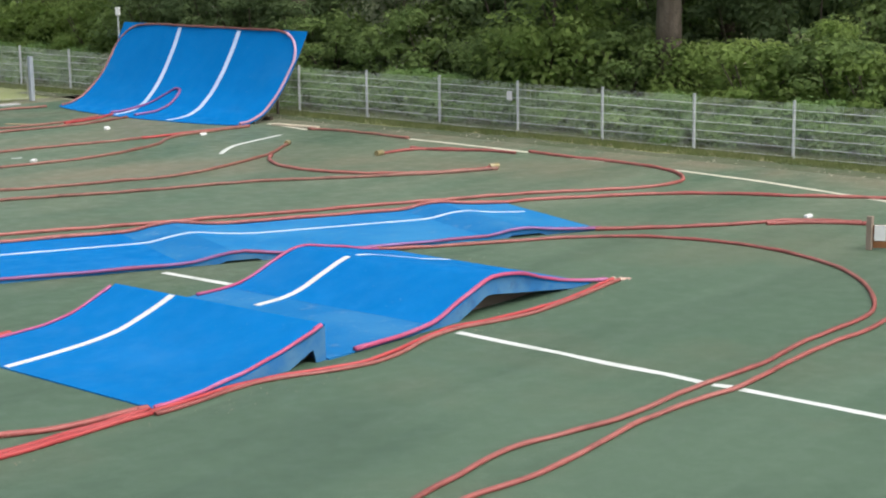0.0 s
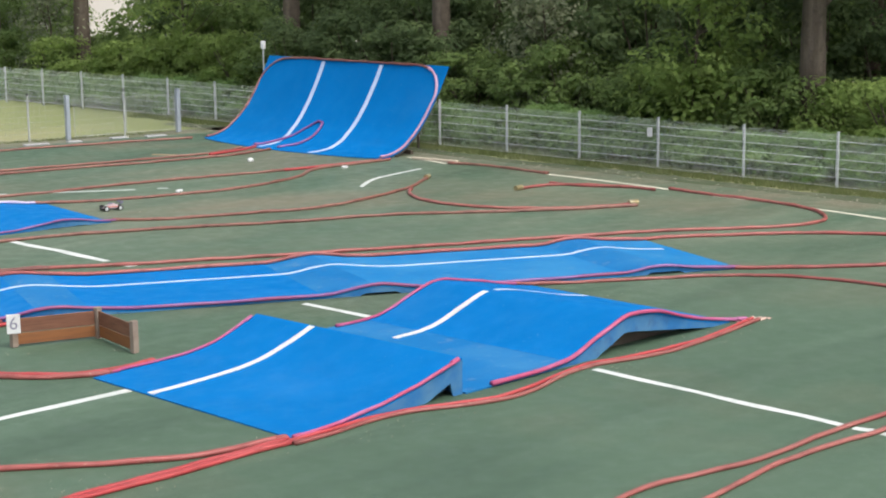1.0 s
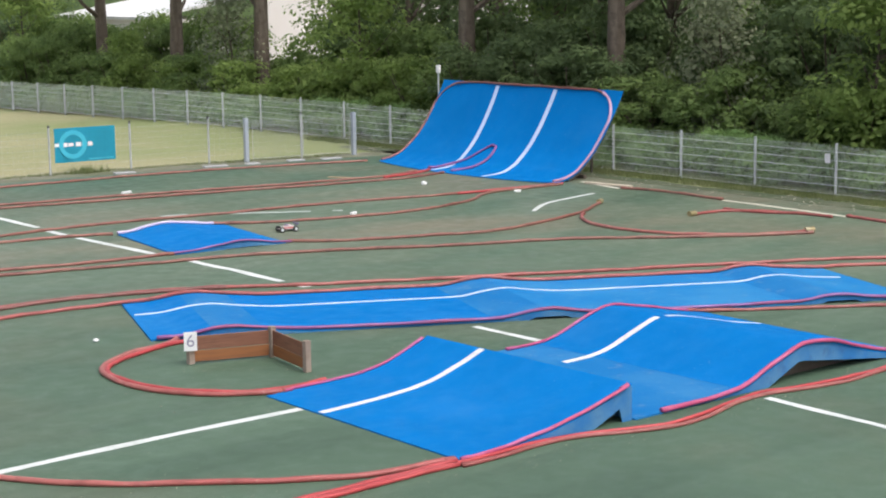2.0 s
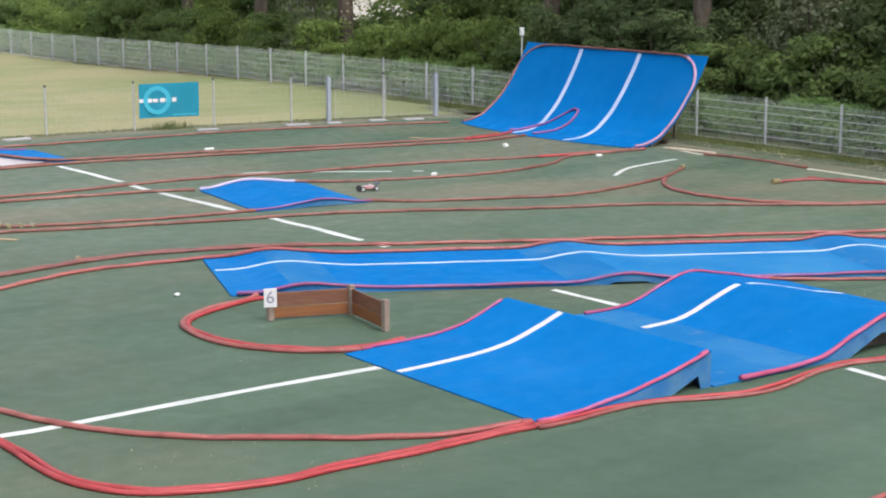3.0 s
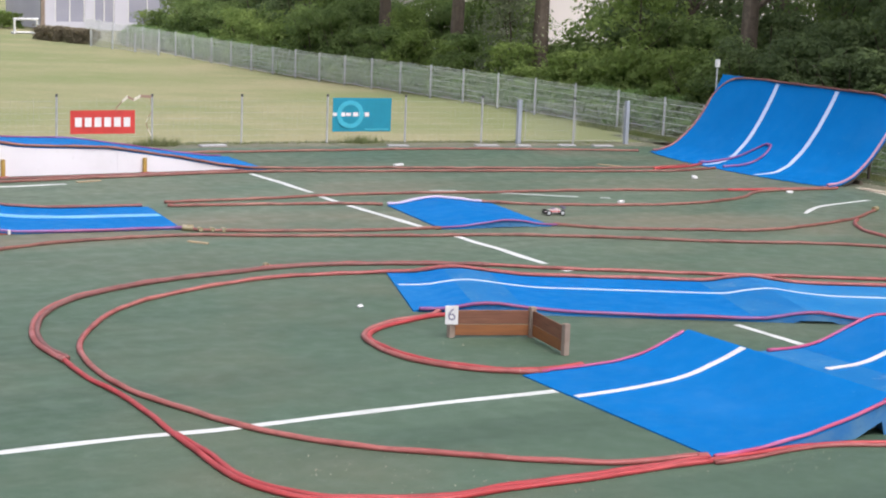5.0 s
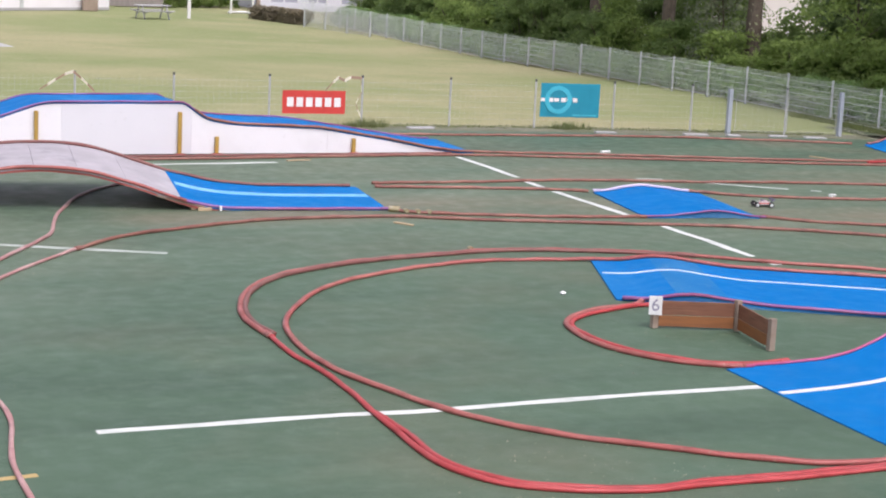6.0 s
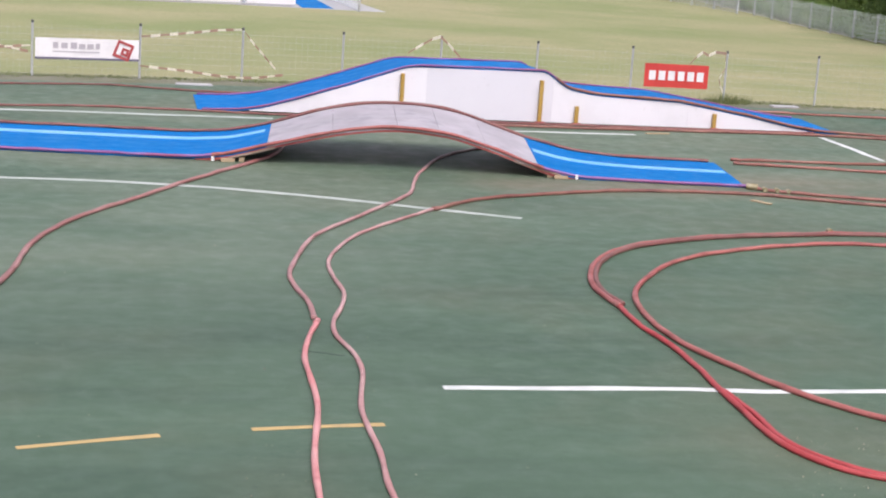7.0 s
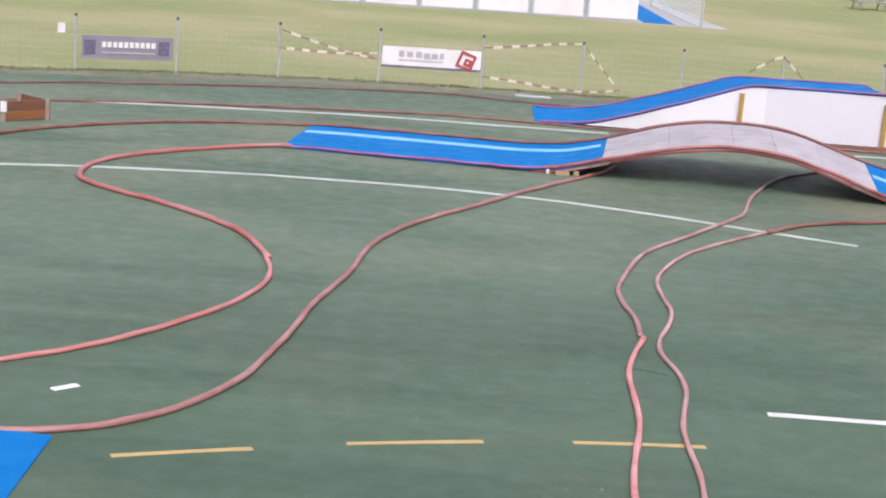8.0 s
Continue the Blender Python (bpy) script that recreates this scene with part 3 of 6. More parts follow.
for a, b in (((-2.93, 14.72), (-1.69, 15.19)), ((-0.84, 15.56), (0.48, 15.91)), ((1.37, 16.09), (2.71, 16.27))):
    floor_line("trim", [a, ((a[0] + b[0]) / 2, (a[1] + b[1]) / 2 + 0.01), b], 0.095, M_YELLOW_LINE, "ochre yellow tape dash on the court")

M_CRACK = material("dark_crack", (0.050, 0.078, 0.060, 1), rough=0.9)
for c in ([(2.12, 18.95), (2.25, 18.92), (2.42, 18.87), (2.52, 18.80), (2.62, 18.76)],):
    floor_line("trim", c, 0.026, M_CRACK, "thin dark crack in the court's coating")

# ---- fence along the trees: steel mesh panels ----
FA_X = 32.6
fence_a = thing("mesh_fence", "galvanised steel mesh panel fence in front of the trees", "fence")
bm = bmesh.new()
H_A = 1.22
add_box(bm, (-0.03, -0.02, -0.3), (0.03, 0.02, H_A + 0.03), None, 0.004)
add_box(bm, (-0.034, -0.024, H_A + 0.03), (0.034, 0.024, H_A + 0.045))
for k in range(6):
    add_box(bm, (-0.055, -0.012, 0.08 + k * 0.21), (-0.028, 0.012, 0.12 + k * 0.21))
post_a = mesh_of("post", bm, M_GALV)


def wire_panel(length, height, dv, dh, rv, rh, double):
    verts, faces = [], []

    def bar(a, b, r, axis):
        base = len(verts)
        o = [(r, 0), (0, r), (-r, 0), (0, -r)]
        for p in (a, b):
            for u, w in o:
                verts.append((p[0] + u, p[1] + (w if axis == "z" else 0), p[2] + (0 if axis == "z" else w)))
        for k in range(4):
            faces.append((base + k, base + (k + 1) % 4, base + 4 + (k + 1) % 4, base + 4 + k))
    n = int(length / dv)
    for i in range(n + 1):
        y = length * i / n
        bar((0, y, 0.04), (0, y, height), rv, "z")
    z = 0.06
    while z < height + 0.001:
        for off in ((-0.009, 0.009) if double else (0,)):
            bar((off, 0, z), (off, length, z), rh, "y")
        z += dh
    return verts, faces


pv, pf = wire_panel(2.46, 1.22, 0.05, 0.20, 0.0033, 0.0044, True)
panel_a = raw_mesh("mesh_panel", pv, pf, M_WIRE)
for i in range(-18, 24):
    y = 2.5 * (i + 18) - 4.44
    z = ground_z(FA_X, y) + 0.03
    for nm, me, dx, dy in (("post", post_a, 0, 0), ("mesh_panel", panel_a, -0.045, 0.02)):
        ob = new(nm, me)
        ob.parent = fence_a
        ob.location = (FA_X + dx, y + dy, z)

# ---- wire fence along the field ----
fence_b = thing("wire_fence", "low wire fence with thin grey dark-capped posts", "fence")
SB_ = 2.56
H_B = 1.35
bm = tube_bm([(0, 0, -0.3), (0, 0, H_B - 0.05)], 0.03, 8)
post_b = mesh_of("post", bm, M_POST_B, True)
bm = tube_bm([(0, 0, H_B - 0.05), (0, 0, H_B + 0.01), (0, 0, H_B + 0.01), (0, 0, H_B + 0.02)], 0.033, 8)
cap_b = mesh_of("cap", bm, M_CAP, True)
pv, pf = wire_panel(SB_, H_B - 0.08, 0.15, 0.16, 0.0015, 0.0024, False)
panel_b = raw_mesh("wire_net", pv, pf, M_WIRE_B)
POST_X = [-9.3 - 2.45 * k for k in range(11, 0, -1)] + [-9.3, -7.0, -4.55, -2.05, 0.57, 3.15, 5.75, 8.35, 10.95, 13.55, 16.15, 18.68, 21.17, 23.5, 25.83]
B_POSTS = [(x, fence_b_y(x)) for x in POST_X] + [(28.5, 42.02)]
for k, (x, y) in enumerate(B_POSTS):
    for nm, me in (("post", post_b), ("cap", cap_b)):
        ob = new(nm, me)
        ob.parent = fence_b
        ob.location = (x, y, 0)
    if k + 1 < len(B_POSTS):
        x2, y2 = B_POSTS[k + 1]
        ob = new("wire_net", panel_b)
        ob.parent = fence_b
        ob.matrix_local = Matrix.Translation((x, y, 0)) @ Matrix.Rotation(math.atan2(y2 - y, x2 - x) - math.pi / 2, 4, "Z") @ Matrix.Diagonal((1, math.hypot(x2 - x, y2 - y) / SB_, 1, 1))

gate = thing("fence_gate", "grey steel gate between wire fence and mesh fence", "gate")
for x, y in ((26.82, 42.4), (30.18, 41.70)):
    part("gate_post", box_bm((x - 0.06, y - 0.06, -0.2), (x + 0.06, y + 0.06, 1.28)), M_GATE, gate, "thick blue-grey gate post")
a, b = Vector((27.0, 42.4, 0)), Vector((30.12, 41.75, 0))
for s0, s1 in ((0.0, 0.5), (0.5, 1.0)):
    p, q = a.lerp(b, s0 + 0.01), a.lerp(b, s1 - 0.01)
    bm = bmesh.new()
    ang = math.atan2(q.y - p.y, q.x - p.x)
    m = Matrix.Translation(p) @ Matrix.Rotation(ang, 4, "Z")
    w = (q - p).length
    for lo, hi in (((0, -0.006, 0.07), (w, 0.006, 0.082)), ((0, -0.006, 1.12), (w, 0.006, 1.132)), ((0, -0.008, 0.082), (0.016, 0.008, 1.12)), ((w - 0.016, -0.008, 0.082), (w, 0.008, 1.12))):
        add_box(bm, lo, hi, m)
    for k in range(1, 30):
        add_box(bm, (w * k / 30 - 0.0015, -0.0015, 0.082), (w * k / 30 + 0.0015, 0.0015, 1.12), m)
    part("gate_leaf", bm, M_WIRE_B, gate)

# ---- quarter pipe ----
QP_X, QP_Y, QP_W = 29.62, 32.15, 7.5
QP = Ramp((QP_X, QP_Y), 0.0, 2.45, (0, QP_W), [(-1, 0.0), (0, 0.015), (0.35, 0.06), (0.8, 0.24), (1.2, 0.54), (1.42, 0.75), (1.75, 1.14), (1.98, 1.47), (2.2, 1.80), (2.36, 2.08), (2.45, 2.25), (2.6, 2.55)], width=0.15)
qp = thing("quarter_pipe", "large curved blue-painted plywood quarter pipe with two white stripes", "ramp")
part("deck", QP.sheet(0, 2.45, 0, 1, 0.014, -0.016, 50, 20), M_BLUE, qp, "blue painted curved deck", True)
bm = bmesh.new()
toe = []
for j in range(25):
    v = j / 24
    reach = -0.03 - 0.55 * (4 * v * (1 - v)) ** 0.8
    toe.append([bm.verts.new(QP.at(s, v, z)) for s, z in ((reach, 0.004), (reach, 0.012), (0.03, 0.018), (0.03, 0.004))])
for u, w in zip(toe, toe[1:]):
    for k in range(4):
        bm.faces.new((u[k], w[k], w[(k + 1) % 4], u[(k + 1) % 4]))
bmesh.ops.recalc_face_normals(bm, faces=bm.faces)
part("toe_board", bm, M_BLUE, qp, "thin blue toe board bowing out at the foot")
for v, v_end in ((0.318, 0.345), (0.605, 0.668)):
    QP.stripe(qp, -0.42, 2.41, v, 0.15, M_PALE_LINE, "pale white stripe", v_end)
for v in (0.004, 0.34, 0.66, 0.996):
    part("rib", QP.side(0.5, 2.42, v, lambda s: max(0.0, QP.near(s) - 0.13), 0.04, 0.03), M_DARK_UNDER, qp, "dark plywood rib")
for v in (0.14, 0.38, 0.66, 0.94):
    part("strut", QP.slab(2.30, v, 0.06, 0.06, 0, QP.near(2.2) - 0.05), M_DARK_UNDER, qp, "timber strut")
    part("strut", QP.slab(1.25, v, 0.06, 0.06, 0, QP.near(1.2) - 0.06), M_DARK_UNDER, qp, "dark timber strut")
part("base_beam", QP.slab(1.25, 0.5, 0.09, QP_W - 0.4, 0.0, 0.10), M_DARK_UNDER, qp, "dark timber base beam")
pole = thing("marker_pole", "thin grey pole with a white cap beside the quarter pipe", "pole")
part("pole", tube_bm([(32.3, 40.22, 0), (32.3, 40.22, 2.44)], 0.025, 8), M_GALV, pole)
part("cap", tube_bm([(32.3, 40.22, 2.40), (32.3, 40.22, 2.42), (32.3, 40.22, 2.61), (32.3, 40.22, 2.63)], 0.075, 10), M_SIGN, pole, "white plastic cap", True)

# ---- kicker and table ramp in the near lane ----
R1 = Ramp((11.86, 14.38), 0.0, 2.70, (0.0, 4.02), [(0, 0.0), (0.6, 0.03), (1.3, 0.115), (2.0, 0.265), (2.70, 0.48), (3.0, 0.57)], [(0, 0.0), (0.95, 0.025), (1.5, 0.06), (1.85, 0.13), (2.4, 0.31), (2.70, 0.44), (3.0, 0.56)])
kicker = thing("kicker_ramp", "blue-painted curved plywood kicker with a white stripe on the court", "ramp")
part("deck", R1.sheet(0, 2.70, 0, 1, 0.014, -0.012, 40, 10), M_BLUE, kicker, "blue painted curved deck", True)
R1.stripe(kicker, 0.03, 2.68, 0.70, 0.11, M_WHITE_LINE, "white centre stripe")
R1_LOW = lambda s: min(0.18, (s - 2.08) * 0.43) if 2.08 < s < 2.50 else 0.0
part("side_board", R1.side(0.05, 2.70, 0.0, R1_LOW, 0.02, 0.012), M_BLUE_SIDE, kicker, "scuffed blue side board with a cut-out")
part("side_board", R1.side(0.05, 2.70, 1.0, lambda s: 0.0, 0.02, 0.012), M_BLUE_SIDE, kicker)
# added dark board, stands in for the shade inside the kicker's cut-out
part("stringer", R1.side(1.9, 2.64, 0.06, lambda s: 0.0, 0.03, 0.05, 16), M_DARK_UNDER, kicker, "dark board added behind the cut-out to deepen its shade")
part("back_board", R1.slab(2.685, 0.5, 0.022, 3.98, 0.0, 0.40), M_BLUE_SIDE, kicker, "blue back board")

R2 = Ramp((15.0, 14.34), 0.0, 5.05, (0.0, 3.98), [(0, 0.01), (0.9, 0.015), (1.5, 0.06), (2.0, 0.24), (2.68, 0.49), (3.0, 0.485), (3.35, 0.44), (4.1, 0.22), (5.05, 0.0)],
          [(0, 0.01), (1.45, 0.015), (1.75, 0.04), (2.2, 0.20), (2.9, 0.43), (3.1, 0.41), (4.0, 0.24), (5.05, 0.0)])
table = thing("table_ramp", "blue-painted plywood double ramp with an open side on the court", "ramp")
part("foot_sheet", R2.sheet(-0.42, 1.50, 0, 1, 0.014, -0.012, 22, 10), M_BLUE_DUSTY, table, "dusty pale blue foot sheet", True)
part("deck", R2.sheet(1.503, 5.05, 0, 1, 0.014, -0.012, 60, 10), M_BLUE, table, "blue painted deck", True)
R2.stripe(table, 0.98, 2.84, 0.70, 0.11, M_WHITE_LINE, "white stripe on the up-slope")
R2.stripe(table, 2.95, 5.0, 0.68, 0.10, M_PALE_LINE, "pale stripe on the down-slope")
R2_LOW = lambda s: (0.0 if s < 2.05 or s > 4.55 else min((s - 2.05) * 0.42, 0.25 - max(0, s - 2.75) * 0.135))
part("side_board", R2.side(1.0, 5.0, 0.0, R2_LOW, 0.02, 0.012, 80), M_BLUE_SIDE, table, "scuffed blue side board with a long cut-out")
part("side_board", R2.side(1.0, 5.0, 1.0, lambda s: 0.0, 0.02, 0.012), M_BLUE_SIDE, table)
# added dark board, makes the opening under the deck read as shaded
part("stringer", R2.side(2.15, 4.5, 0.07, lambda s: 0.0, 0.03, 0.05, 50), M_DARK_UNDER, table, "dark board added behind the cut-out to deepen its shade")
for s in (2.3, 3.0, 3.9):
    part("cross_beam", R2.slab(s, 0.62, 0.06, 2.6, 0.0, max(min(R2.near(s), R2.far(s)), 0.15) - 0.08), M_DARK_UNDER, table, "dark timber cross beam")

# ---- long wave ramp ----
LR_A = math.atan2(-5.8, 11.05)
wave_knots = [(0, 0.01), (0.5, 0.03), (0.95, 0.15), (1.3, 0.17), (1.75, 0.10), (2.3, 0.04), (5.5, 0.03), (5.85, 0.13), (6.25, 0.18), (6.75, 0.09), (7.3, 0.04), (10.5, 0.03), (10.85, 0.13), (11.2, 0.15), (11.6, 0.07), (12.0, 0.03), (12.46, 0.0)]
LR = Ramp((12.44, 22.47), LR_A, 12.52, (1.05, 2.86), wave_knots, width=0.3)
wave = thing("wave_ramp", "long blue-painted plywood wave ramp with three low bumps", "ramp")
for s0, s1, mt, lb in ((0, 0.95, M_BLUE, ""), (0.95, 1.75, M_BLUE_DUSTY, "dusty bump sheet"), (1.75, 5.35, M_BLUE, ""), (5.35, 6.2, M_BLUE_DUSTY, "dusty bump sheet"), (6.2, 10.45, M_BLUE_FADED, ""), (10.45, 11.2, M_BLUE_DUSTY, "dusty bump sheet"), (11.2, 12.52, M_BLUE_FADED, "")):
    part("deck_sheet", LR.sheet(s0, s1, 0, 1, 0.014, -0.012, max(8, int((s1 - s0) * 11)), 6), mt, wave, lb or "blue painted deck sheet", True)
LR.stripe(wave, 0.05, 12.3, 0.655, 0.095, M_PALE_LINE, "pale stripe along the deck", 0.68)
WAVE_LOW = lambda s: 0.04 if 5.9 < s < 6.6 or 10.85 < s < 11.5 else 0.0
for v in (0.0, 1.0):
    part("side_board", LR.side(0.3, 12.3, v, WAVE_LOW, 0.02, 0.012, 120), M_BLUE_SIDE, wave)
for s in (1.2, 6.2, 11.15):
    part("cross_beam", LR.slab(s, 0.5, 0.07, 2.7, 0.0, 0.12), M_DARK_UNDER, wave, "dark timber cross beam")

# ---- single bump further back ----
SB = Ramp((16.76, 29.22), -0.13, 2.45, (0.42, 3.1), [(0, 0.01), (0.5, 0.025), (0.95, 0.10), (1.35, 0.165), (1.7, 0.14), (2.1, 0.05), (2.45, 0.0)],
          [(0, 0.01), (0.3, 0.03), (0.65, 0.12), (1.0, 0.185), (1.4, 0.15), (2.0, 0.05), (2.45, 0.0)])
bump = thing("bump_ramp", "small blue-painted plywood bump across the lane", "ramp")
part("deck", SB.sheet(0, 2.45, 0, 1, 0.014, -0.012, 40, 6), M_BLUE, bump, "blue painted deck", True)
part("side_board", SB.side(0.3, 2.35, 0.0, lambda s: 0.012 if 1.1 < s < 1.9 else 0.0, 0.02, 0.012), M_BLUE_SIDE, bump)
part("side_board", SB.side(0.3, 2.35, 1.0, lambda s: 0.0, 0.02, 0.012), M_BLUE_SIDE, bump)
for s in (1.2, 1.5):
    part("cross_beam", SB.slab(s, 0.5, 0.06, 2.9, 0.0, max(SB.near(s), SB.far(s)) - 0.075), M_RAW_WOOD, bump, "pale timber cross beam")

# ---- arched bridge ----
BR = Ramp((-3.4, 32.3), math.atan2(-1.65, 15.4), 15.55, (0.33, 2.83),
          [(0, 0.0), (0.8, 0.012), (4.7, 0.03), (5.4, 0.11), (6.25, 0.36), (7.5, 0.67), (8.2, 0.78), (8.8, 0.81), (9.65, 0.73), (10.5, 0.48), (11.35, 0.18), (12.0, 0.03), (12.6, 0.0), (15.55, 0.0)],
          [(0, 0.03), (0.8, 0.06), (4.5, 0.08), (5.4, 0.16), (6.1, 0.32), (7.3, 0.72), (8.2, 0.87), (9.2, 0.89), (10.0, 0.78), (11.3, 0.35), (12.4, 0.10), (13.4, 0.01), (15.55, 0.0)], width=0.5)
bridge = thing("arched_bridge", "low arched track bridge with grey middle sheets and blue approaches", "bridge")
part("approach", BR.sheet(0.1, 6.2, 0, 1, 0.014, -0.014, 50, 6), M_BLUE, bridge, "blue painted approach deck", True)
part("approach", BR.sheet(11.35, 15.34, 0, 1, 0.014, -0.014, 40, 6), M_BLUE, bridge, "blue painted approach deck", True)
for s0, s1 in ((6.2, 7.42), (7.42, 8.63), (8.63, 9.42), (9.42, 10.32), (10.32, 11.35)):
    part("deck_sheet", BR.sheet(s0 + 0.003, s1 - 0.003, 0, 1, 0.014, -0.014, 14, 6), M_GREY_DECK, bridge, "scuffed light grey deck sheet", True)
BR.stripe(bridge, 0.15, 6.1, 0.72, 0.30, M_CYAN_LINE, "pale stripe on the approach")
BR.stripe(bridge, 11.4, 15.3, 0.60, 0.30, M_CYAN_LINE, "pale stripe on the approach")
for v in (0.0, 1.0):
    part("fascia", BR.side(4.9, 12.5, v, lambda s: BR.near(s) - 0.085 if v == 0 else BR.far(s) - 0.085, 0.04, 0.014, 80), M_RED_FASCIA, bridge, "red-brown edge beam along the arch")
for v in (0.25, 0.5, 0.75):
    part("rib", BR.side(5.3, 12.0, v, lambda s: BR.at(s, v).z - 0.10, 0.04, 0.014, 60), M_DARK_UNDER, bridge, "dark timber rib")
for s in (5.75, 11.55):
    part("ground_beam", BR.slab(s, 0.5, 0.10, 2.8, 0.0, 0.09), M_RAW_WOOD, bridge, "pale timber ground beam")
for s0, s1, z1 in ((5.45, 6.15, 0.24), (11.75, 11.1, 0.22)):
    for v in (0.06, 0.5, 0.94):
        a, b = BR.o + BR.d * s0 + BR.w * v, BR.o + BR.d * s1 + BR.w * v
        bm = tube_bm([(a.x, a.y, 0.03), (b.x, b.y, z1)], 0.020, 4)
        part("brace", bm, M_RAW_WOOD, bridge, "pale timber brace")

for s0, s1, z1 in ((5.50, 6.35, 0.30), (11.75, 10.85, 0.28)):
    part("foot_block", BR.slab(s0, -0.005, 0.26, 0.12, 0.0, 0.06), M_RAW_WOOD, bridge, "pale timber foot block")
    a, b = BR.o + BR.d * s0 + BR.w * 0.005, BR.o + BR.d * s1 + BR.w * 0.005
    part("brace", tube_bm([(a.x, a.y, 0.06), ((a.x + b.x) / 2, (a.y + b.y) / 2, 0.05 + z1 * 0.42), (b.x, b.y, z1)], 0.026, 6), M_STAKE, bridge, "curved pale timber brace")
for s0 in (5.22, 12.05):
    part("stub", BR.slab(s0, -0.012, 0.05, 0.05, 0.0, 0.09), M_SIGN, bridge, "short white stub post")

# ---- white-sided jump with upper and lower deck ----
TU = Ramp((2.9, 38.42), math.atan2(0.12, 13.4), 14.2, (0.0, 2.55),
          [(-1.1, 0.0), (-0.3, 0.03), (0.25, 0.12), (1.08, 0.36), (2.31, 0.75), (3.56, 1.19), (3.8, 1.22), (6.85, 1.23), (7.13, 1.02), (7.42, 0.84), (7.9, 0.75), (8.4, 0.71), (10.1, 0.65), (11.9, 0.36), (13.6, 0.04), (14.2, 0.0)],
          [(-1.1, 0.0), (-0.3, 0.03), (0.25, 0.09), (1.08, 0.30), (2.31, 0.68), (3.56, 1.09), (3.8, 1.12), (6.85, 1.14), (7.13, 0.95), (7.42, 0.78), (7.9, 0.69), (8.4, 0.65), (10.1, 0.58), (11.9, 0.31), (13.6, 0.03), (14.2, 0.0)], width=0.2)
jump = thing("table_jump", "large blue-decked jump with white side boards and timber posts", "jump ramp")
part("deck", TU.sheet(-1.1, 14.2, 0, 1, 0.014, -0.016, 140, 6), M_BLUE, jump, "blue painted deck", True)
for s0, s1, mt in ((0.05, 4.048, M_WHITE_BOARD), (4.05, 7.028, M_GREY_BOARD), (7.03, 10.35, M_WHITE_BOARD), (10.354, 13.4, M_WHITE_BOARD)):
    for v in (0.0, 1.0):
        part("side_panel", TU.side(s0, s1, v, lambda s: 0.03, 0.02, 0.02, 40), mt, jump, "white side board")
for s, h in ((3.48, 1.02), (6.74, 1.0), (7.62, 0.43), (11.0, 0.38)):
    part("post", TU.slab(s, -0.022, 0.085, 0.08, 0.0, h), M_TIMBER, jump, "yellow-brown timber post")
    part("foot", TU.slab(s, -0.05, 0.22, 0.12, 0.0, 0.05), M_RED_FASCIA, jump, "small red foot block")

# ---- hoses ----
def on(r, s0, s1, v, n=16):
    return [tuple(r.at(s0 + (s1 - s0) * i / n, v, 0.014)) for i in range(n + 1)]


EDGE = "faded red hose fixed along the edge of a blue ramp"
hose(on(R2, 0.9, 4.7, 0.985, 14), M_CRIMSON, EDGE, size=0.65)
hose(on(R2, 4.7, 5.0, 0.985, 3) + [(20.6, 17.95), (21.32, 17.48), (22.74, 16.46), (23.45, 15.59), (23.74, 14.47), (23.7, 13.31), (23.25, 12.18), (22.32, 11.14), (21.43, 10.52), (20.72, 10.25),
      (19.68, 10.19), (18.77, 10.17), (17.65, 10.09), (16.52, 10.13), (15.87, 10.13), (14.69, 10.15), (13.95, 10.28), (13.14, 10.39), (12.12, 10.28), (11.53, 10.2), (10.2, 9.9), (8.5, 9.6)], size=0.82)
hose([(23.2, 10.3), (21.32, 9.96), (20.57, 9.93), (19.76, 9.83), (19.11, 9.88), (17.97, 9.88), (16.58, 9.75), (15.8, 9.86), (14.87, 9.91), (13.86, 9.78), (13.0, 9.71), (12.33, 9.75), (11.84, 9.8), (10.2, 9.5), (8.5, 9.2)], size=0.82)
hose([(25.58, 14.62), (26.23, 13.98), (26.6, 13.21)])
hose([(30.08, 30.2), (30.28, 29.3), (30.32, 28.2), (30.24, 27.02)], M_HOSE_DULL)
hose([(30.1, 23.25), (29.99, 22.0), (29.97, 21.05), (29.86, 19.87), (29.58, 19.15), (29.07, 18.6), (28.57, 18.32), (27.98, 18.31), (27.23, 18.65),
      (26.25, 19.43), (25.31, 20.06), (24.33, 20.6), (20.5, 22.6), (17.0, 24.5), (14.9, 25.8), (13.47, 26.26), (12.09, 26.42), (10.4, 26.1), (9.3, 25.79), (8.17, 25.23), (7.4, 24.48), (6.87, 23.61), (6.6, 22.74), (6.53, 21.95), (6.57, 21.2)])
hose(offset_line([(15.6, 25.45), (14.9, 25.8), (13.47, 26.26), (12.09, 26.42), (10.4, 26.1), (9.3, 25.79), (8.17, 25.23), (7.4, 24.48), (6.87, 23.61), (6.6, 22.74), (6.53, 21.95), (6.57, 21.3)], 0.072), M_HOSE_BROWN, "brown-red fire hose laid against another round the wide bend")
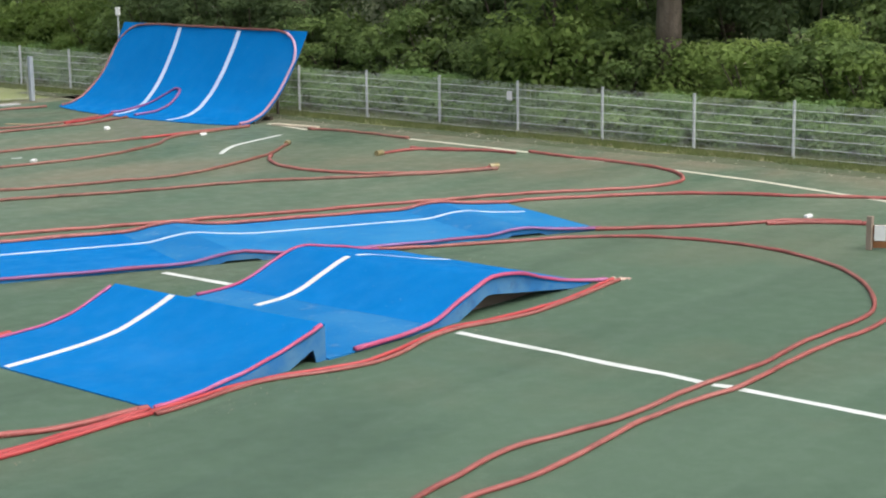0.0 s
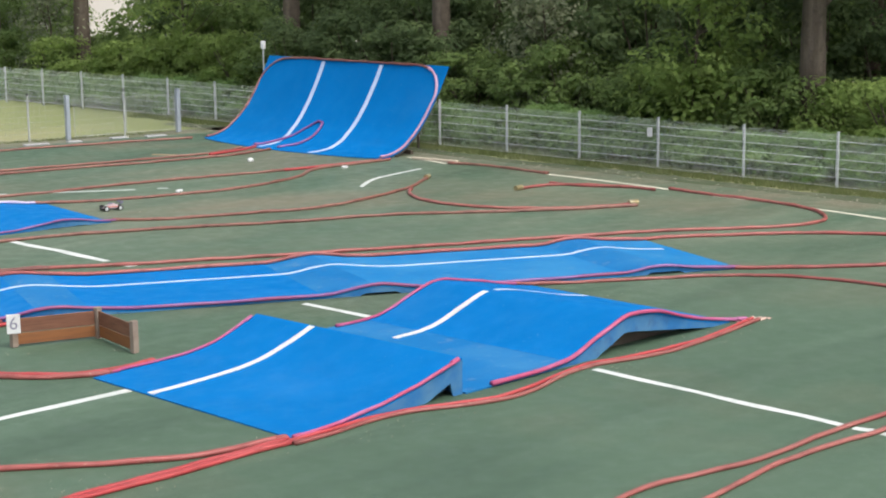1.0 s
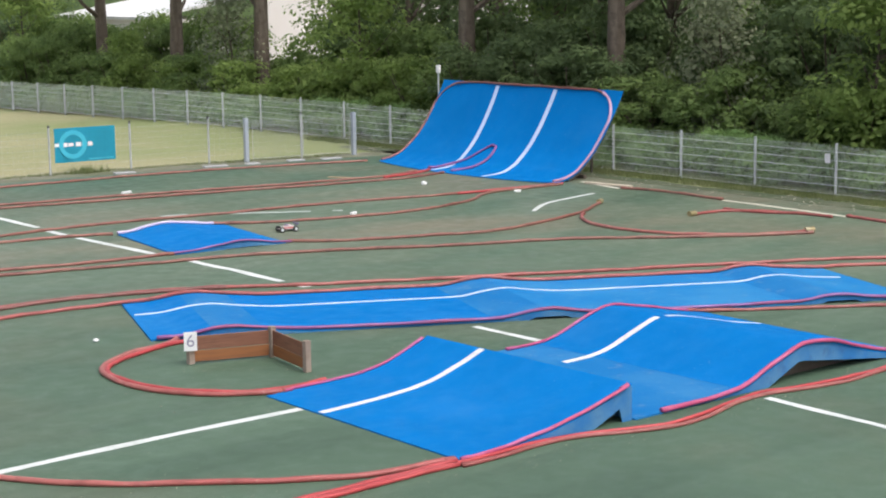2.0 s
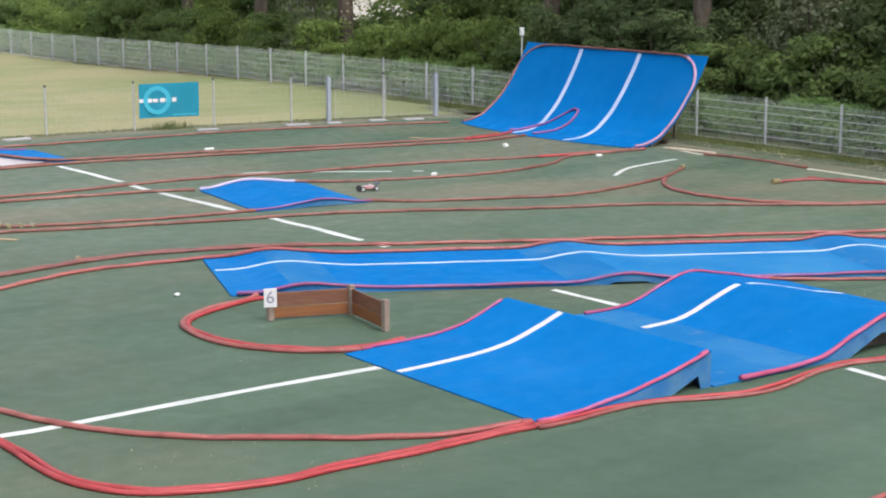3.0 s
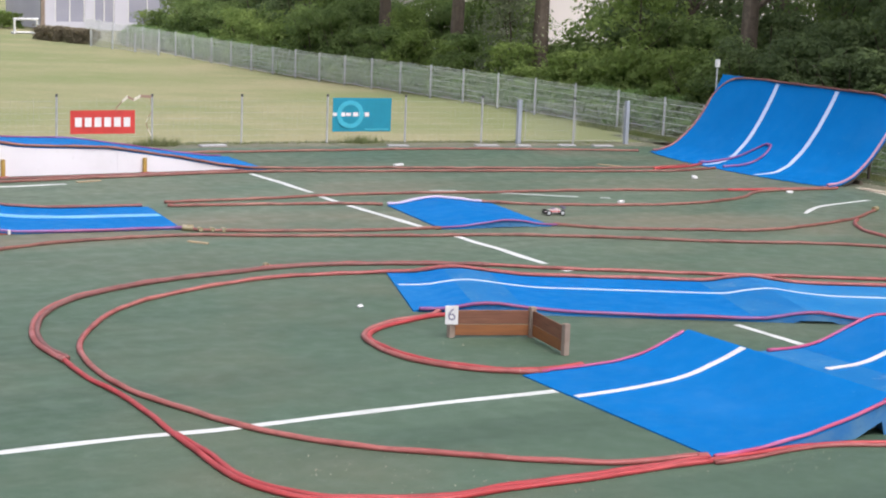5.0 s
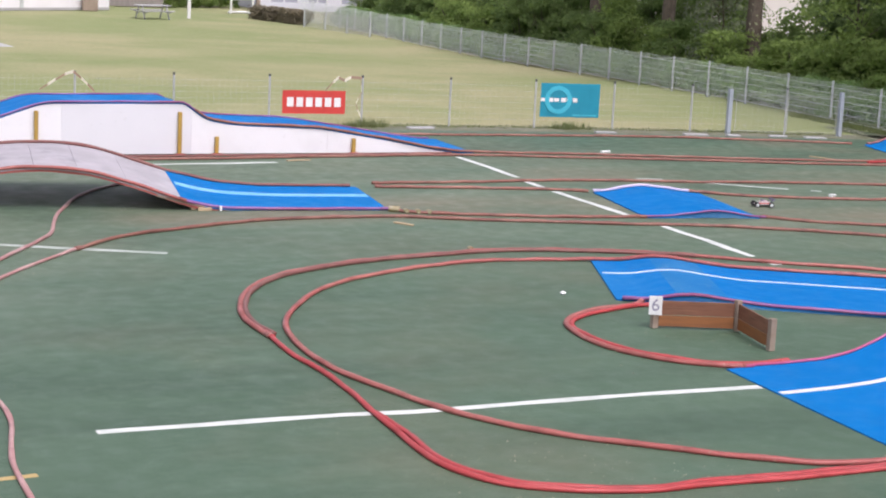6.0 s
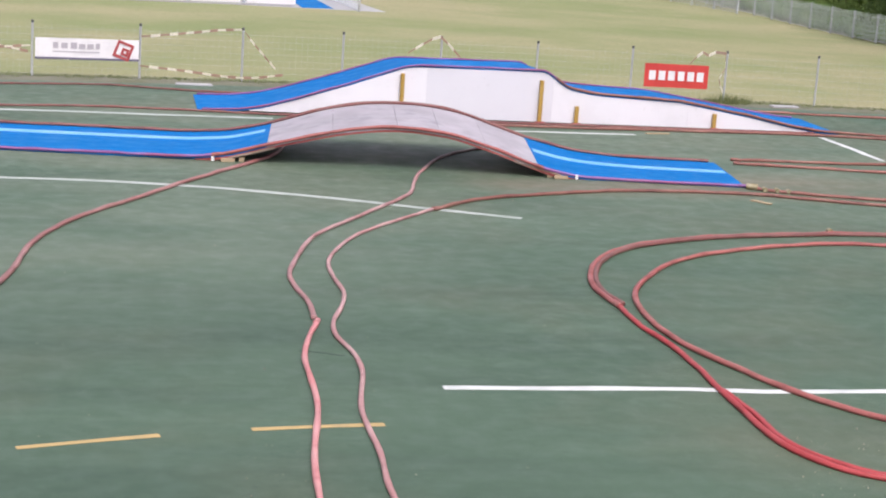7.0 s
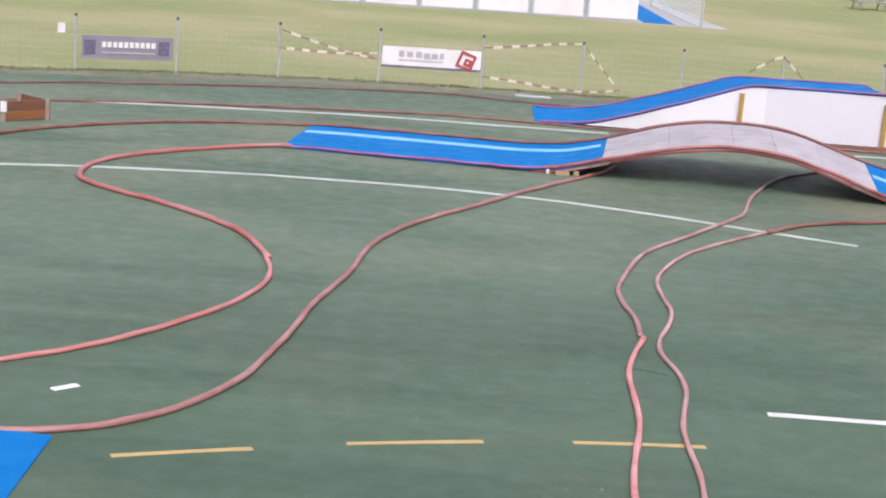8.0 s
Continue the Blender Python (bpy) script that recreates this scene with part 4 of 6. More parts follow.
hose([(29.43, 11.0), (29.43, 12.87), (29.14, 14.19), (28.33, 15.71), (27.93, 16.69), (27.24, 17.63), (26.1, 18.65), (25.05, 19.4)] + on(LR, 12.4, 0.05, 1.0, 60)
     + [(13.06, 25.46), (11.71, 25.58), (10.02, 25.13), (8.82, 24.45), (7.88, 23.53), (7.14, 22.23), (6.84, 21.13), (6.78, 20.08), (6.95, 19.11), (7.19, 18.33), (7.45, 17.56), (8.03, 16.66), (8.6, 16.05), (9.3, 15.5), (9.95, 15.05), (10.74, 14.62), (11.4, 14.50), (11.8, 14.44)])
hose([(27.85, 25.74), (28.39, 25.75), (28.96, 25.57), (29.4, 24.94), (29.7, 24.1)], coupling=(0,))
hose([(29.02, 25.85), (29.22, 25.0), (29.65, 24.2), (29.75, 23.4)])
hose([(27.82, 22.45), (26.86, 22.85), (26.0, 23.6), (25.51, 24.41), (25.28, 25.51), (25.36, 26.35), (25.81, 27.13), (26.3, 27.6)], coupling=(0,))
hose([(27.8, 28.62), (26.6, 27.9), (25.54, 27.5), (24.26, 27.2), (22.87, 27.15), (21.75, 27.6), (20.62, 28.05), (19.9, 28.4), (19.3, 29.0)], M_HOSE_DULL, coupling=(0,))
hose(on(SB, 2.55, 0.0, 0.0, 12), M_PURPLE, EDGE, size=0.65)
hose([(16.75, 29.25), (15.46, 29.4), (13.63, 29.8), (12.48, 30.2), (11.9, 30.5)], M_HOSE_DULL, coupling=(-1,))
hose(on(BR, 15.34, 11.4, 0.0, 12), M_PURPLE, EDGE, size=0.85)
hose(on(BR, 11.4, 5.2, 0.0, 24), None, "faded red hose fixed along the bridge's edge")
hose(on(BR, 5.2, 0.05, 0.0, 14), M_PURPLE, EDGE, size=0.85)
hose(on(BR, 0.3, 0.05, 0.0, 1)
     + [(-4.26, 31.66), (-5.17, 30.82), (-5.75, 30.04), (-6.16, 29.12), (-6.23, 28.23), (-6.03, 27.51), (-5.4, 26.87), (-4.34, 25.98), (-3.31, 24.9), (-2.86, 24.07), (-2.46, 22.98)], M_HOSE_SUNNED, "fire hose in a wide S bend, faded to bright pink-red", size=1.15)
hose([(27.72, 22.28), (26.81, 22.74), (25.84, 23.44), (24.88, 24.13), (23.6, 25.2), (21.92, 25.95), (20.41, 26.75), (19.25, 27.42), (17.79, 28.08), (16.2, 28.5), (14.7, 28.9), (13.0, 29.42), (11.93, 29.8), (10.84, 29.95), (9.12, 29.8),
      (7.55, 29.25), (6.06, 28.43), (5.21, 27.52)], M_HOSE_DULL)
hose([(5.3, 27.62), (5.21, 27.52), (4.39, 26.5), (3.71, 25.44), (3.18, 24.28), (2.98, 23.49), (2.96, 22.55), (2.97, 21.76), (2.86, 21.03), (2.68, 20.22), (2.63, 19.58), (2.71, 18.85), (2.72, 18.07), (2.62, 17.25),
      (2.53, 16.59), (2.51, 15.97), (2.52, 15.31), (2.5, 14.67), (2.48, 13.5), (2.3, 12.0)], M_HOSE_DUSTY, size=0.75)
hose([(8.4, 35.4), (7.81, 34.57), (7.11, 34.0), (6.29, 32.84), (5.62, 31.21), (5.31, 30.02), (5.02, 28.93), (4.52, 27.9), (3.68, 26.5), (3.11, 25.45), (2.71, 24.37), (2.38, 22.74), (2.37, 21.95), (2.44, 21.06), (2.44, 20.32)], M_HOSE_DUSTY, size=0.85)
hose([(2.47, 20.22), (2.3, 19.61), (2.17, 18.78), (2.13, 17.7), (2.07, 16.74), (1.96, 15.7), (1.85, 14.75), (1.75, 13.5), (1.6, 12.0)], M_HOSE_PALE, "pink faded fire hose lying across the ochre dashes", size=0.84)
qside = [(0.05 + 2.0 * i / 14, 0.995) for i in range(15)] + [(2.2, 0.985), (2.33, 0.955), (2.40, 0.91)]
qtop = [(2.40, 0.91), (2.42, 0.86)] + [(2.43, 0.8 - 0.05 * i) for i in range(14)] + [(2.40, 0.095)]
qnear = [(2.40, 0.095), (2.30, 0.05), (2.15, 0.022)] + [(2.0 - 2.0 * i / 14, 0.008) for i in range(15)]
hose([(10.0, 42.9), (14.0, 42.2), (16.31, 42.05), (17.8, 41.9), (20.32, 41.73), (23.64, 41.44), (26.88, 40.65), (29.3, 39.85)], M_HOSE_DULL)
for run, mt, lb in ((qside, M_HOSE_ROSE, "rose-brown hose up the far edge of the quarter pipe"), (qtop, M_HOSE_BROWN, "brown-red hose along the top of the quarter pipe"), (qnear, M_QP_HOSE, "lavender-pink faded hose down the near edge of the quarter pipe")):
    hose([tuple(QP.at(u, v, 0.01)) for u, v in run], mt, lb)
hose([(12.7, 33.9), (15.0, 33.9), (17.6, 33.95), (20.59, 33.45), (23.31, 33.1), (25.62, 32.5), (27.67, 32.15), (29.4, 31.95)], M_HOSE_DULL)
hose([(12.6, 33.45), (14.6, 33.1), (16.4, 32.75), (17.1, 32.4)], M_HOSE_DULL)
hose([(26.5, 32.30), (27.6, 32.08), (28.7, 31.92), (29.6, 31.86)], M_HOSE_RED, "bright red hose at the foot of the quarter pipe")
hose([(27.2, 36.22), (28.0, 36.32), (28.6, 36.50), (29.15, 36.75)], M_HOSE_RED, "bright red hose leading onto the quarter pipe")
hose(on(SB, 0.0, 2.2, 1.0, 10), M_LILAC, "pale lilac hose over the far edge of the small bump")
hose(on(SB, 2.2, 2.5, 1.0, 3) + [(20.2, 31.7), (21.8, 31.05), (24.16, 30.7), (25.95, 31.15), (27.08, 31.85), (28.6, 31.9), (29.5, 31.8)], M_HOSE_DULL)
loop = [QP.at(s, v, 0.016) for s, v in [(-0.3, 0.645), (0.1, 0.64), (0.5, 0.618), (0.8, 0.592), (1.1, 0.556), (1.27, 0.527), (1.24, 0.500), (1.03, 0.488), (0.7, 0.490), (0.35, 0.50), (0.05, 0.515), (-0.3, 0.51)]]
hose(on(TU, 7.1, 14.1, 0.0, 24) + [(17.6, 38.5), (19.51, 38.15), (22.64, 37.4), (25.63, 36.72), (27.69, 36.5), (28.7, 36.8)], M_HOSE_DULL, EDGE)
hose([tuple(p) for p in loop], M_PURPLE, "dull purple-red hose looped on the quarter pipe's blue deck")
hose([(29.0, 35.95), (27.6, 35.75), (25.95, 35.98), (22.29, 36.9), (19.16, 37.55), (16.6, 38.05), (13.2, 37.95), (10.48, 37.75), (8.0, 37.65)], M_HOSE_DULL)
hose(on(TU, -1.0, 7.1, 0.0, 30), M_PURPLE, EDGE, size=0.7)
hose(on(TU, -1.0, 14.0, 1.0, 44), M_PURPLE, EDGE, size=0.7)
hose([(-10.5, 35.1), (-9.5, 35.5), (-8.18, 36.1), (-6.28, 36.9), (-4.46, 37.4), (-1.97, 38.0), (-0.29, 38.3), (1.4, 38.25), (3.0, 38.1), (6.47, 38.15), (10.4, 38.22), (13.2, 38.3), (16.4, 38.4)], M_HOSE_BROWN, size=0.8)
hose([(-14, 36.0), (-10.85, 37.6), (-8.59, 39.1), (-6.14, 40.2), (-4.88, 40.8), (-2.89, 41.5), (-1.52, 41.85), (-0.13, 42.1), (1.96, 41.6), (4, 41.6)], M_HOSE_BROWN, size=0.75)
six_in = [(14.2, 21.55), (13.6, 21.9), (13.15, 22.06), (12.58, 22.1), (11.77, 21.84), (11.23, 21.52), (10.89, 21.1), (10.77, 20.56), (10.83, 19.8), (11.16, 19.15), (11.59, 18.71), (12.0, 18.5)]
hose([(26.62, 13.4), (26.38, 14.1), (25.82, 14.66), (25.19, 15.05), (24.44, 15.72), (23.5, 16.60), (23.43, 16.68)])
hose(on(LR, 12.5, 0.1, 0.0, 60), M_PURPLE, EDGE, size=0.8)
hose([(12.75, 22.25)] + six_in[3:-1] + [(12.0, 18.45), (12.25, 18.42)])
hose(on(R1, 0.3, 2.6, 1.0, 10), M_CRIMSON, EDGE, size=0.6)
hose(offset_line(six_in[2:], 0.095) + [(12.5, 18.52), (12.9, 18.55)], M_HOSE_RED)
low = [(6.58, 20.33), (6.67, 19.24), (6.71, 18.17), (6.68, 17.5), (6.64, 16.56), (6.68, 15.68), (6.9, 15.1), (7.25, 14.7), (7.85, 14.4), (8.5, 14.27), (9.23, 14.32), (10.26, 14.36), (11.02, 14.38)]
hose([low[3]] + offset_line(low, 0.10)[4:11] + low[11:] + [(11.8, 14.42)], M_HOSE_RED, size=0.86, cuffs=False)
hose(on(R1, 0.0, 2.62, 0.0, 12), M_CRIMSON, EDGE, size=0.65)
hose([(6.6, 21.5)] + low[:11] + offset_line(low, -0.105)[11:] + [(11.72, 14.27)], M_HOSE_RED, size=0.9, cuffs=False)
lane = [(11.74, 14.268), (11.86, 14.26), (12.28, 14.27), (12.81, 14.30), (13.25, 14.30), (13.6, 14.23), (13.93, 14.11), (14.24, 13.98), (14.7, 13.86), (15.25, 13.88), (15.8, 14.01), (16.24, 14.10), (16.71, 14.13), (17.16, 14.03), (17.63, 13.94), (18.07, 13.90), (19.03, 13.94), (20.06, 14.10), (20.4, 14.15)]
for off, mt in ((-0.05, M_HOSE), (0.05, M_HOSE_RED)):
    hose(offset_line(lane, off), mt, "thin brick-red hose running beside another past the ramps", size=0.72)
hose(on(R2, 0.05, 5.0, 0.0, 24) + [(20.3, 14.24)], M_CRIMSON, EDGE, size=0.85)
hose([(-9.5, 29.0), (-8.94, 30.25), (-8.42, 31.33), (-7.65, 32.53), (-6.24, 33.9), (-4.7, 34.8), (-3.3, 35.15)] + on(BR, 0.3, 15.2, 1.0, 44), M_HOSE_BROWN)
hose([(-2.5, 23.15), (-2.35, 22.28), (-2.37, 21.32), (-2.65, 20.21), (-3.17, 19.2), (-3.66, 18.37), (-4.14, 17.73), (-4.63, 17.31), (-5.6, 16.5), (-7, 15.6)], M_HOSE_SUNNED, size=0.9)
hose([(3.6, 35.0), (3.32, 33.94), (3.05, 32.76), (2.54, 31.59), (1.85, 30.52), (1.0, 28.96), (0.04, 27.18), (-0.8, 25.44), (-1.08, 24.33), (-1.29, 22.64), (-1.49, 21.3), (-1.68, 20.23), (-1.81, 18.91), (-1.99, 17.72), (-2.24, 16.89), (-2.62, 16.07), (-3.07, 15.52), (-3.54, 15.25), (-4.1, 15.1), (-5.5, 14.9), (-7, 14.8)], M_HOSE_ROSE)

# ---- number markers: stakes with boards ----
def number_marker(p0, p1, p2, sign_dir, label, digit=None, h=0.45, sw=0.093, sh=0.137, sign_at=None):
    ob = thing("number_marker", label, "track marker", "number markers")
    ps = [Vector((*p, 0)) for p in (p0, p1, p2) if p]
    for p in ps:
        part("stake", box_bm((p.x - 0.045, p.y - 0.045, 0), (p.x + 0.045, p.y + 0.045, h), None, 0.006), M_STAKE, ob, "square timber stake")
    for a, b in zip(ps, ps[1:]):
        d = (b - a).normalized()
        m = Matrix.Translation(a) @ Matrix.Rotation(math.atan2(d.y, d.x), 4, "Z")
        w = (b - a).length
        for z0, z1, mat, nm in ((0.03, 0.19, M_ORANGE, "orange-brown board"), (0.20, 0.40, M_BROWN, "dark brown board")):
            part("board", box_bm((0.05, -0.012, z0), (w - 0.05, 0.012, z1), m, 0.004), mat, ob, nm)
    p = ps[0]
    n = Vector((*sign_dir, 0)).normalized()
    if sign_at:
        p = p + (ps[1] - p).normalized() * sign_at[0] + Vector((0, 0, sign_at[1] + 0.11 - h))
    m = Matrix.Translation(p + n * 0.06 + Vector((0, 0, h - 0.11))) @ Matrix.Rotation(math.atan2(n.y, n.x) + math.pi / 2, 4, "Z")
    sign = part("sign", box_bm((-sw, -0.006, -sh), (sw, 0.006, sh), m, 0.003), M_SIGN, ob, "white number sign")
    if digit:
        cu = bpy.data.curves.new("number", "FONT")
        cu.body, cu.size, cu.align_x, cu.align_y, cu.extrude = digit, 0.25, "CENTER", "CENTER", 0.001
        cu.materials.append(M_FADED_INK)
        t = new("number", cu)
        t.parent = sign
        t.matrix_local = m @ Matrix.Translation((0, -0.0075, 0)) @ Matrix.Rotation(math.pi / 2, 4, "X")
    return ob


number_marker((12.10, 20.72), (13.22, 20.32), (13.05, 19.19), (-0.5, -1), "brown board corner on stakes with a white sign 6", "6")
number_marker((24.70, 12.27), (25.35, 11.2), None, (-0.9, -0.45), "brown board on stakes with a blank white sign beside the bend", h=0.54, sw=0.09, sh=0.125, sign_at=(0.16, 0.28))
number_marker((-8.74, 32.75), (-8.05, 33.42), (-8.75, 34.0), (0.25, -1), "brown board on stakes with a small white sign beside a bend", h=0.42, sw=0.06, sh=0.10)

# ---- blue kicker at the stand's foot ----
KL = Ramp((-6.5, 11.6), 0.0, 2.95, (0.0, 3.5), [(0, 0.4), (1.0, 0.22), (2.2, 0.05), (2.95, 0.0)])
near_kicker = thing("kicker_ramp", "blue-painted plywood kicker lying beside the stand", "ramp")
part("deck", KL.sheet(0, 2.95, 0, 1, 0.014, -0.012, 20, 6), M_BLUE, near_kicker, "blue painted deck", True)
part("side_board", KL.side(0.0, 2.8, 1.0, lambda s: 0.0, 0.02, 0.012), M_BLUE_SIDE, near_kicker)
part("back_board", KL.slab(0.02, 0.5, 0.02, 3.46, 0.0, 0.38), M_BLUE_SIDE, near_kicker)

# ---- trees and shrubs behind the mesh fence ----
def leaf_cloud(name, clumps, per, size, mat, seed):
    """Many small folded leaves in clumps (x, y, z, r)."""
    rng = np.random.default_rng(seed)
    c = np.repeat(np.array(clumps, float), per, axis=0)
    n = len(c)
    d = rng.normal(size=(n, 3))
    d /= np.linalg.norm(d, axis=1)[:, None]
    p = c[:, :3] + d * (c[:, 3] * rng.uniform(0.45, 1.0, n) ** 0.45)[:, None] * np.array([1.1, 1.1, 0.55])
    nrm = d * 0.85 + rng.normal(size=(n, 3)) * 0.26 + np.array([0, 0, 0.48])
    nrm /= np.linalg.norm(nrm, axis=1)[:, None]
    a = np.cross(nrm, rng.normal(size=(n, 3)))
    a /= np.linalg.norm(a, axis=1)[:, None]
    b = np.cross(nrm, a)
    s = (size * rng.uniform(0.6, 1.35, n))[:, None]
    tip, base = p + a * s, p - a * s
    l, r = p + b * s * 0.55 + nrm * s * 0.18, p - b * s * 0.55 + nrm * s * 0.18
    v = np.stack([base, r, tip, l], 1).reshape(-1, 3)
    me = bpy.data.meshes.new(name)
    me.vertices.add(4 * n)
    me.vertices.foreach_set("co", v.ravel())
    i = np.arange(n) * 4
    tri = np.stack([i, i + 1, i + 2, i, i + 2, i + 3], 1).ravel()
    me.loops.add(6 * n)
    me.loops.foreach_set("vertex_index", tri)
    me.polygons.add(2 * n)
    me.polygons.foreach_set("loop_start", np.arange(2 * n) * 3)
    me.materials.append(mat)
    me.update(calc_edges=True)
    return me


def trunk_bm(h, r, rnd, limbs):
    bm = tube_bm([(0, 0, -0.4), (rnd.uniform(-0.05, 0.05), 0.02, h * 0.25), (rnd.uniform(-0.12, 0.12), rnd.uniform(-0.1, 0.1), h * 0.6), (rnd.uniform(-0.25, 0.25), rnd.uniform(-0.2, 0.2), h)], r, 10, True, r * 0.45)
    for _ in range(limbs):
        z = rnd.uniform(0.35, 0.9) * h
        an = rnd.uniform(0, math.tau)
        ln = rnd.uniform(0.8, 2.0)
        q = tube_bm([(0, 0, z), (math.cos(an) * ln * 0.5, math.sin(an) * ln * 0.5, z + ln * 0.35), (math.cos(an) * ln, math.sin(an) * ln, z + ln * 0.9)], r * 0.35, 6, True, r * 0.1)
        me = bpy.data.meshes.new("limb")
        q.to_mesh(me)
        q.free()
        bm.from_mesh(me)
        bpy.data.meshes.remove(me)
    return bm


def make_shrub(seed, mat, label, h, r, count, per, size):
    rnd = random.Random(seed)
    cl = []
    for _ in range(count):
        an, rr, z = rnd.uniform(0, math.tau), r * rnd.random() ** 0.5, rnd.random() ** 0.9 * h
        k = 1 - 0.45 * (z / h) ** 2
        cl.append((math.cos(an) * rr * k, math.sin(an) * rr * k, 0.15 + z, rnd.uniform(0.28, 0.62)))
    ob = thing("shrub", label, "shrub", "shrubs behind the fence")
    st = bmesh.new()
    for k in range(5):
        an = k * 1.3 + rnd.random()
        q = tube_bm([(0, 0, -0.2), (math.cos(an) * 0.25 * r, math.sin(an) * 0.25 * r, h * 0.45), (math.cos(an) * 0.6 * r, math.sin(an) * 0.6 * r, h * 0.9)], 0.035, 5, True, 0.012)
        me = bpy.data.meshes.new("stem")
        q.to_mesh(me)
        q.free()
        st.from_mesh(me)
        bpy.data.meshes.remove(me)
    part("stem", st, M_BARK, ob)
    cr = new("foliage", leaf_cloud("foliage", cl, per, size, mat, seed))
    cr.parent = ob
    return ob


def make_tree(seed, mat, label, h, r_trunk, base, r_crown, count, per, size):
    rnd = random.Random(seed)
    cl = []
    for _ in range(count):
        an, rr, z = rnd.uniform(0, math.tau), r_crown * rnd.random() ** 0.45, base + (h - base) * rnd.random()
        k = max(0.25, 1 - abs((z - base) / (h - base) - 0.4) * 1.1)
        cl.append((math.cos(an) * rr * k, math.sin(an) * rr * k, z, rnd.uniform(0.45, 1.05)))
    ob = thing("tree", label, "tree", "trees behind the fence")
    part("trunk", trunk_bm(h * 0.85, r_trunk, rnd, 7), M_BARK, ob, "dark rough trunk", True)
    cr = new("crown", leaf_cloud("crown", cl, per, size, mat, seed))
    cr.parent = ob
    return ob


shrubs = [make_shrub(11, M_LEAF_A, "dense mid-green shrub behind the mesh fence", 2.6, 1.5, 58, 92, 0.078),
          make_shrub(12, M_LEAF_C, "light-green leafy shrub behind the mesh fence", 2.2, 1.4, 58, 92, 0.078),
          make_shrub(13, M_LEAF_B, "dark-green shrub behind the mesh fence", 3.4, 1.6, 66, 92, 0.078),
          make_shrub(14, M_LEAF_D, "low light-green bush behind the mesh fence", 1.2, 1.3, 70, 130, 0.068)]
trees = [make_tree(21, M_LEAF_B, "tall broadleaf tree with dark trunk and deep green crown", 9.5, 0.24, 2.6, 3.2, 64, 84, 0.11),
         make_tree(22, M_LEAF_A, "tall broadleaf tree with mid-green crown behind the fence", 8.5, 0.20, 1.8, 3.0, 64, 84, 0.11),
         make_tree(23, M_LEAF_B, "old tree with thick pale trunk", 11.0, 0.42, 4.4, 3.6, 84, 84, 0.11),
         make_tree(24, M_LEAF_C, "young light-green tree with thin twin stems", 5.5, 0.06, 1.2, 1.9, 55, 70, 0.105)]
trees.append(make_tree(25, M_LEAF_B, "tall bare-stemmed tree with a high crown", 13.0, 0.36, 6.6, 3.4, 80, 84, 0.11))
trees.append(make_tree(26, M_LEAF_E, "slender grey-olive young tree beside a thick trunk", 4.9, 0.05, 0.9, 1.25, 46, 70, 0.085))
rnd = random.Random(5)
used = set()


def put(src, x, y, s=1.0, sz=None):
    m = Matrix.Translation((x, y, ground_z(x, y))) @ Matrix.Rotation(rnd.uniform(0, math.tau), 4, "Z") @ Matrix.Diagonal((s, s, sz or s, 1))
    if src.name in used:
        c = copy_thing(src, m)
        c.scale = (s, s, sz or s)
    else:
        used.add(src.name)
        src.matrix_basis = m


BIG = [(36.0, 23.45, 2, 0.95), (36.0, 36.4, 4, 0.98), (35.9, 43.2, 4, 0.98), (36.0, 55.6, 4, 1.0), (36.3, 62.5, 4, 0.95), (36.2, 68.9, 4, 0.95)]


def hides_trunk(x, y):
    return any(abs(y / x - ty / tx) < 0.035 for tx, ty, _, _ in BIG)


def low_gap(x, y):
    """Directions in which houses show over or between the shrubs."""
    return 1.482 < y / x < 1.555


def open_top(x, y):
    return 1.42 < y / x < 2.06


y = 6.0
while y < 96:
    put(shrubs[3], 33.85 + rnd.uniform(-0.05, 0.3), y, rnd.uniform(0.70, 0.85), rnd.uniform(0.62, 0.80))
    x2, y2 = 35.2 + rnd.uniform(-0.4, 0.8), y + rnd.uniform(0, 1.2)
    put(shrubs[2 if 35 < y < 42 else 0 if 30 < y <= 35 else 1 if 43 < y < 51 else rnd.choice((0, 1, 1, 0))], x2, y2, rnd.uniform(0.8, 1.15), 0.6 if low_gap(x2, y2) else 0.85 if hides_trunk(x2, y2) else rnd.uniform(0.75, 1.1))
    x3, y3 = 37.6 + rnd.uniform(-0.4, 0.9), y + rnd.uniform(0, 1.2)
    put(shrubs[0 if open_top(x3, y3) else rnd.choice((0, 2, 2))], x3, y3, rnd.uniform(0.9, 1.35) * (0.7 if low_gap(x3, y3) else 1), rnd.uniform(1.22, 1.42) if open_top(x3, y3) and not low_gap(x3, y3) else None)
    y += 1.75
y = 5.0
while y < 100:
    for x4, y4, s4 in ((40.2 + rnd.uniform(-0.5, 1.5), y, rnd.uniform(0.85, 1.15)), (45.0 + rnd.uniform(-1.5, 2), y + 1.5, rnd.uniform(0.9, 1.2))):
        if not open_top(x4, y4):
            put(trees[rnd.choice((0, 1, 0))], x4, y4, s4)
    y += 3.3
for x, yy, k, s in BIG + [(34.9, 26.3, 3, 0.95), (35.4, 18.6, 3, 0.5), (35.6, 32.0, 5, 0.95), (35.3, 56.9, 5, 1.0), (35.5, 48.5, 3, 0.9), (35.8, 66.0, 3, 0.6), (35.8, 76.0, 3, 1.0)]:
    put(trees[k], x, yy, s)
wood = raw_mesh("backdrop", [(64, -40, -2), (64, 160, -2), (64, 160, 14), (64, -40, 14)], [(0, 1, 2, 3)], M_LEAF_B)
tagged(new("backdrop", wood), "dark mass of the wood behind the trees", "woodland", kind="structure")

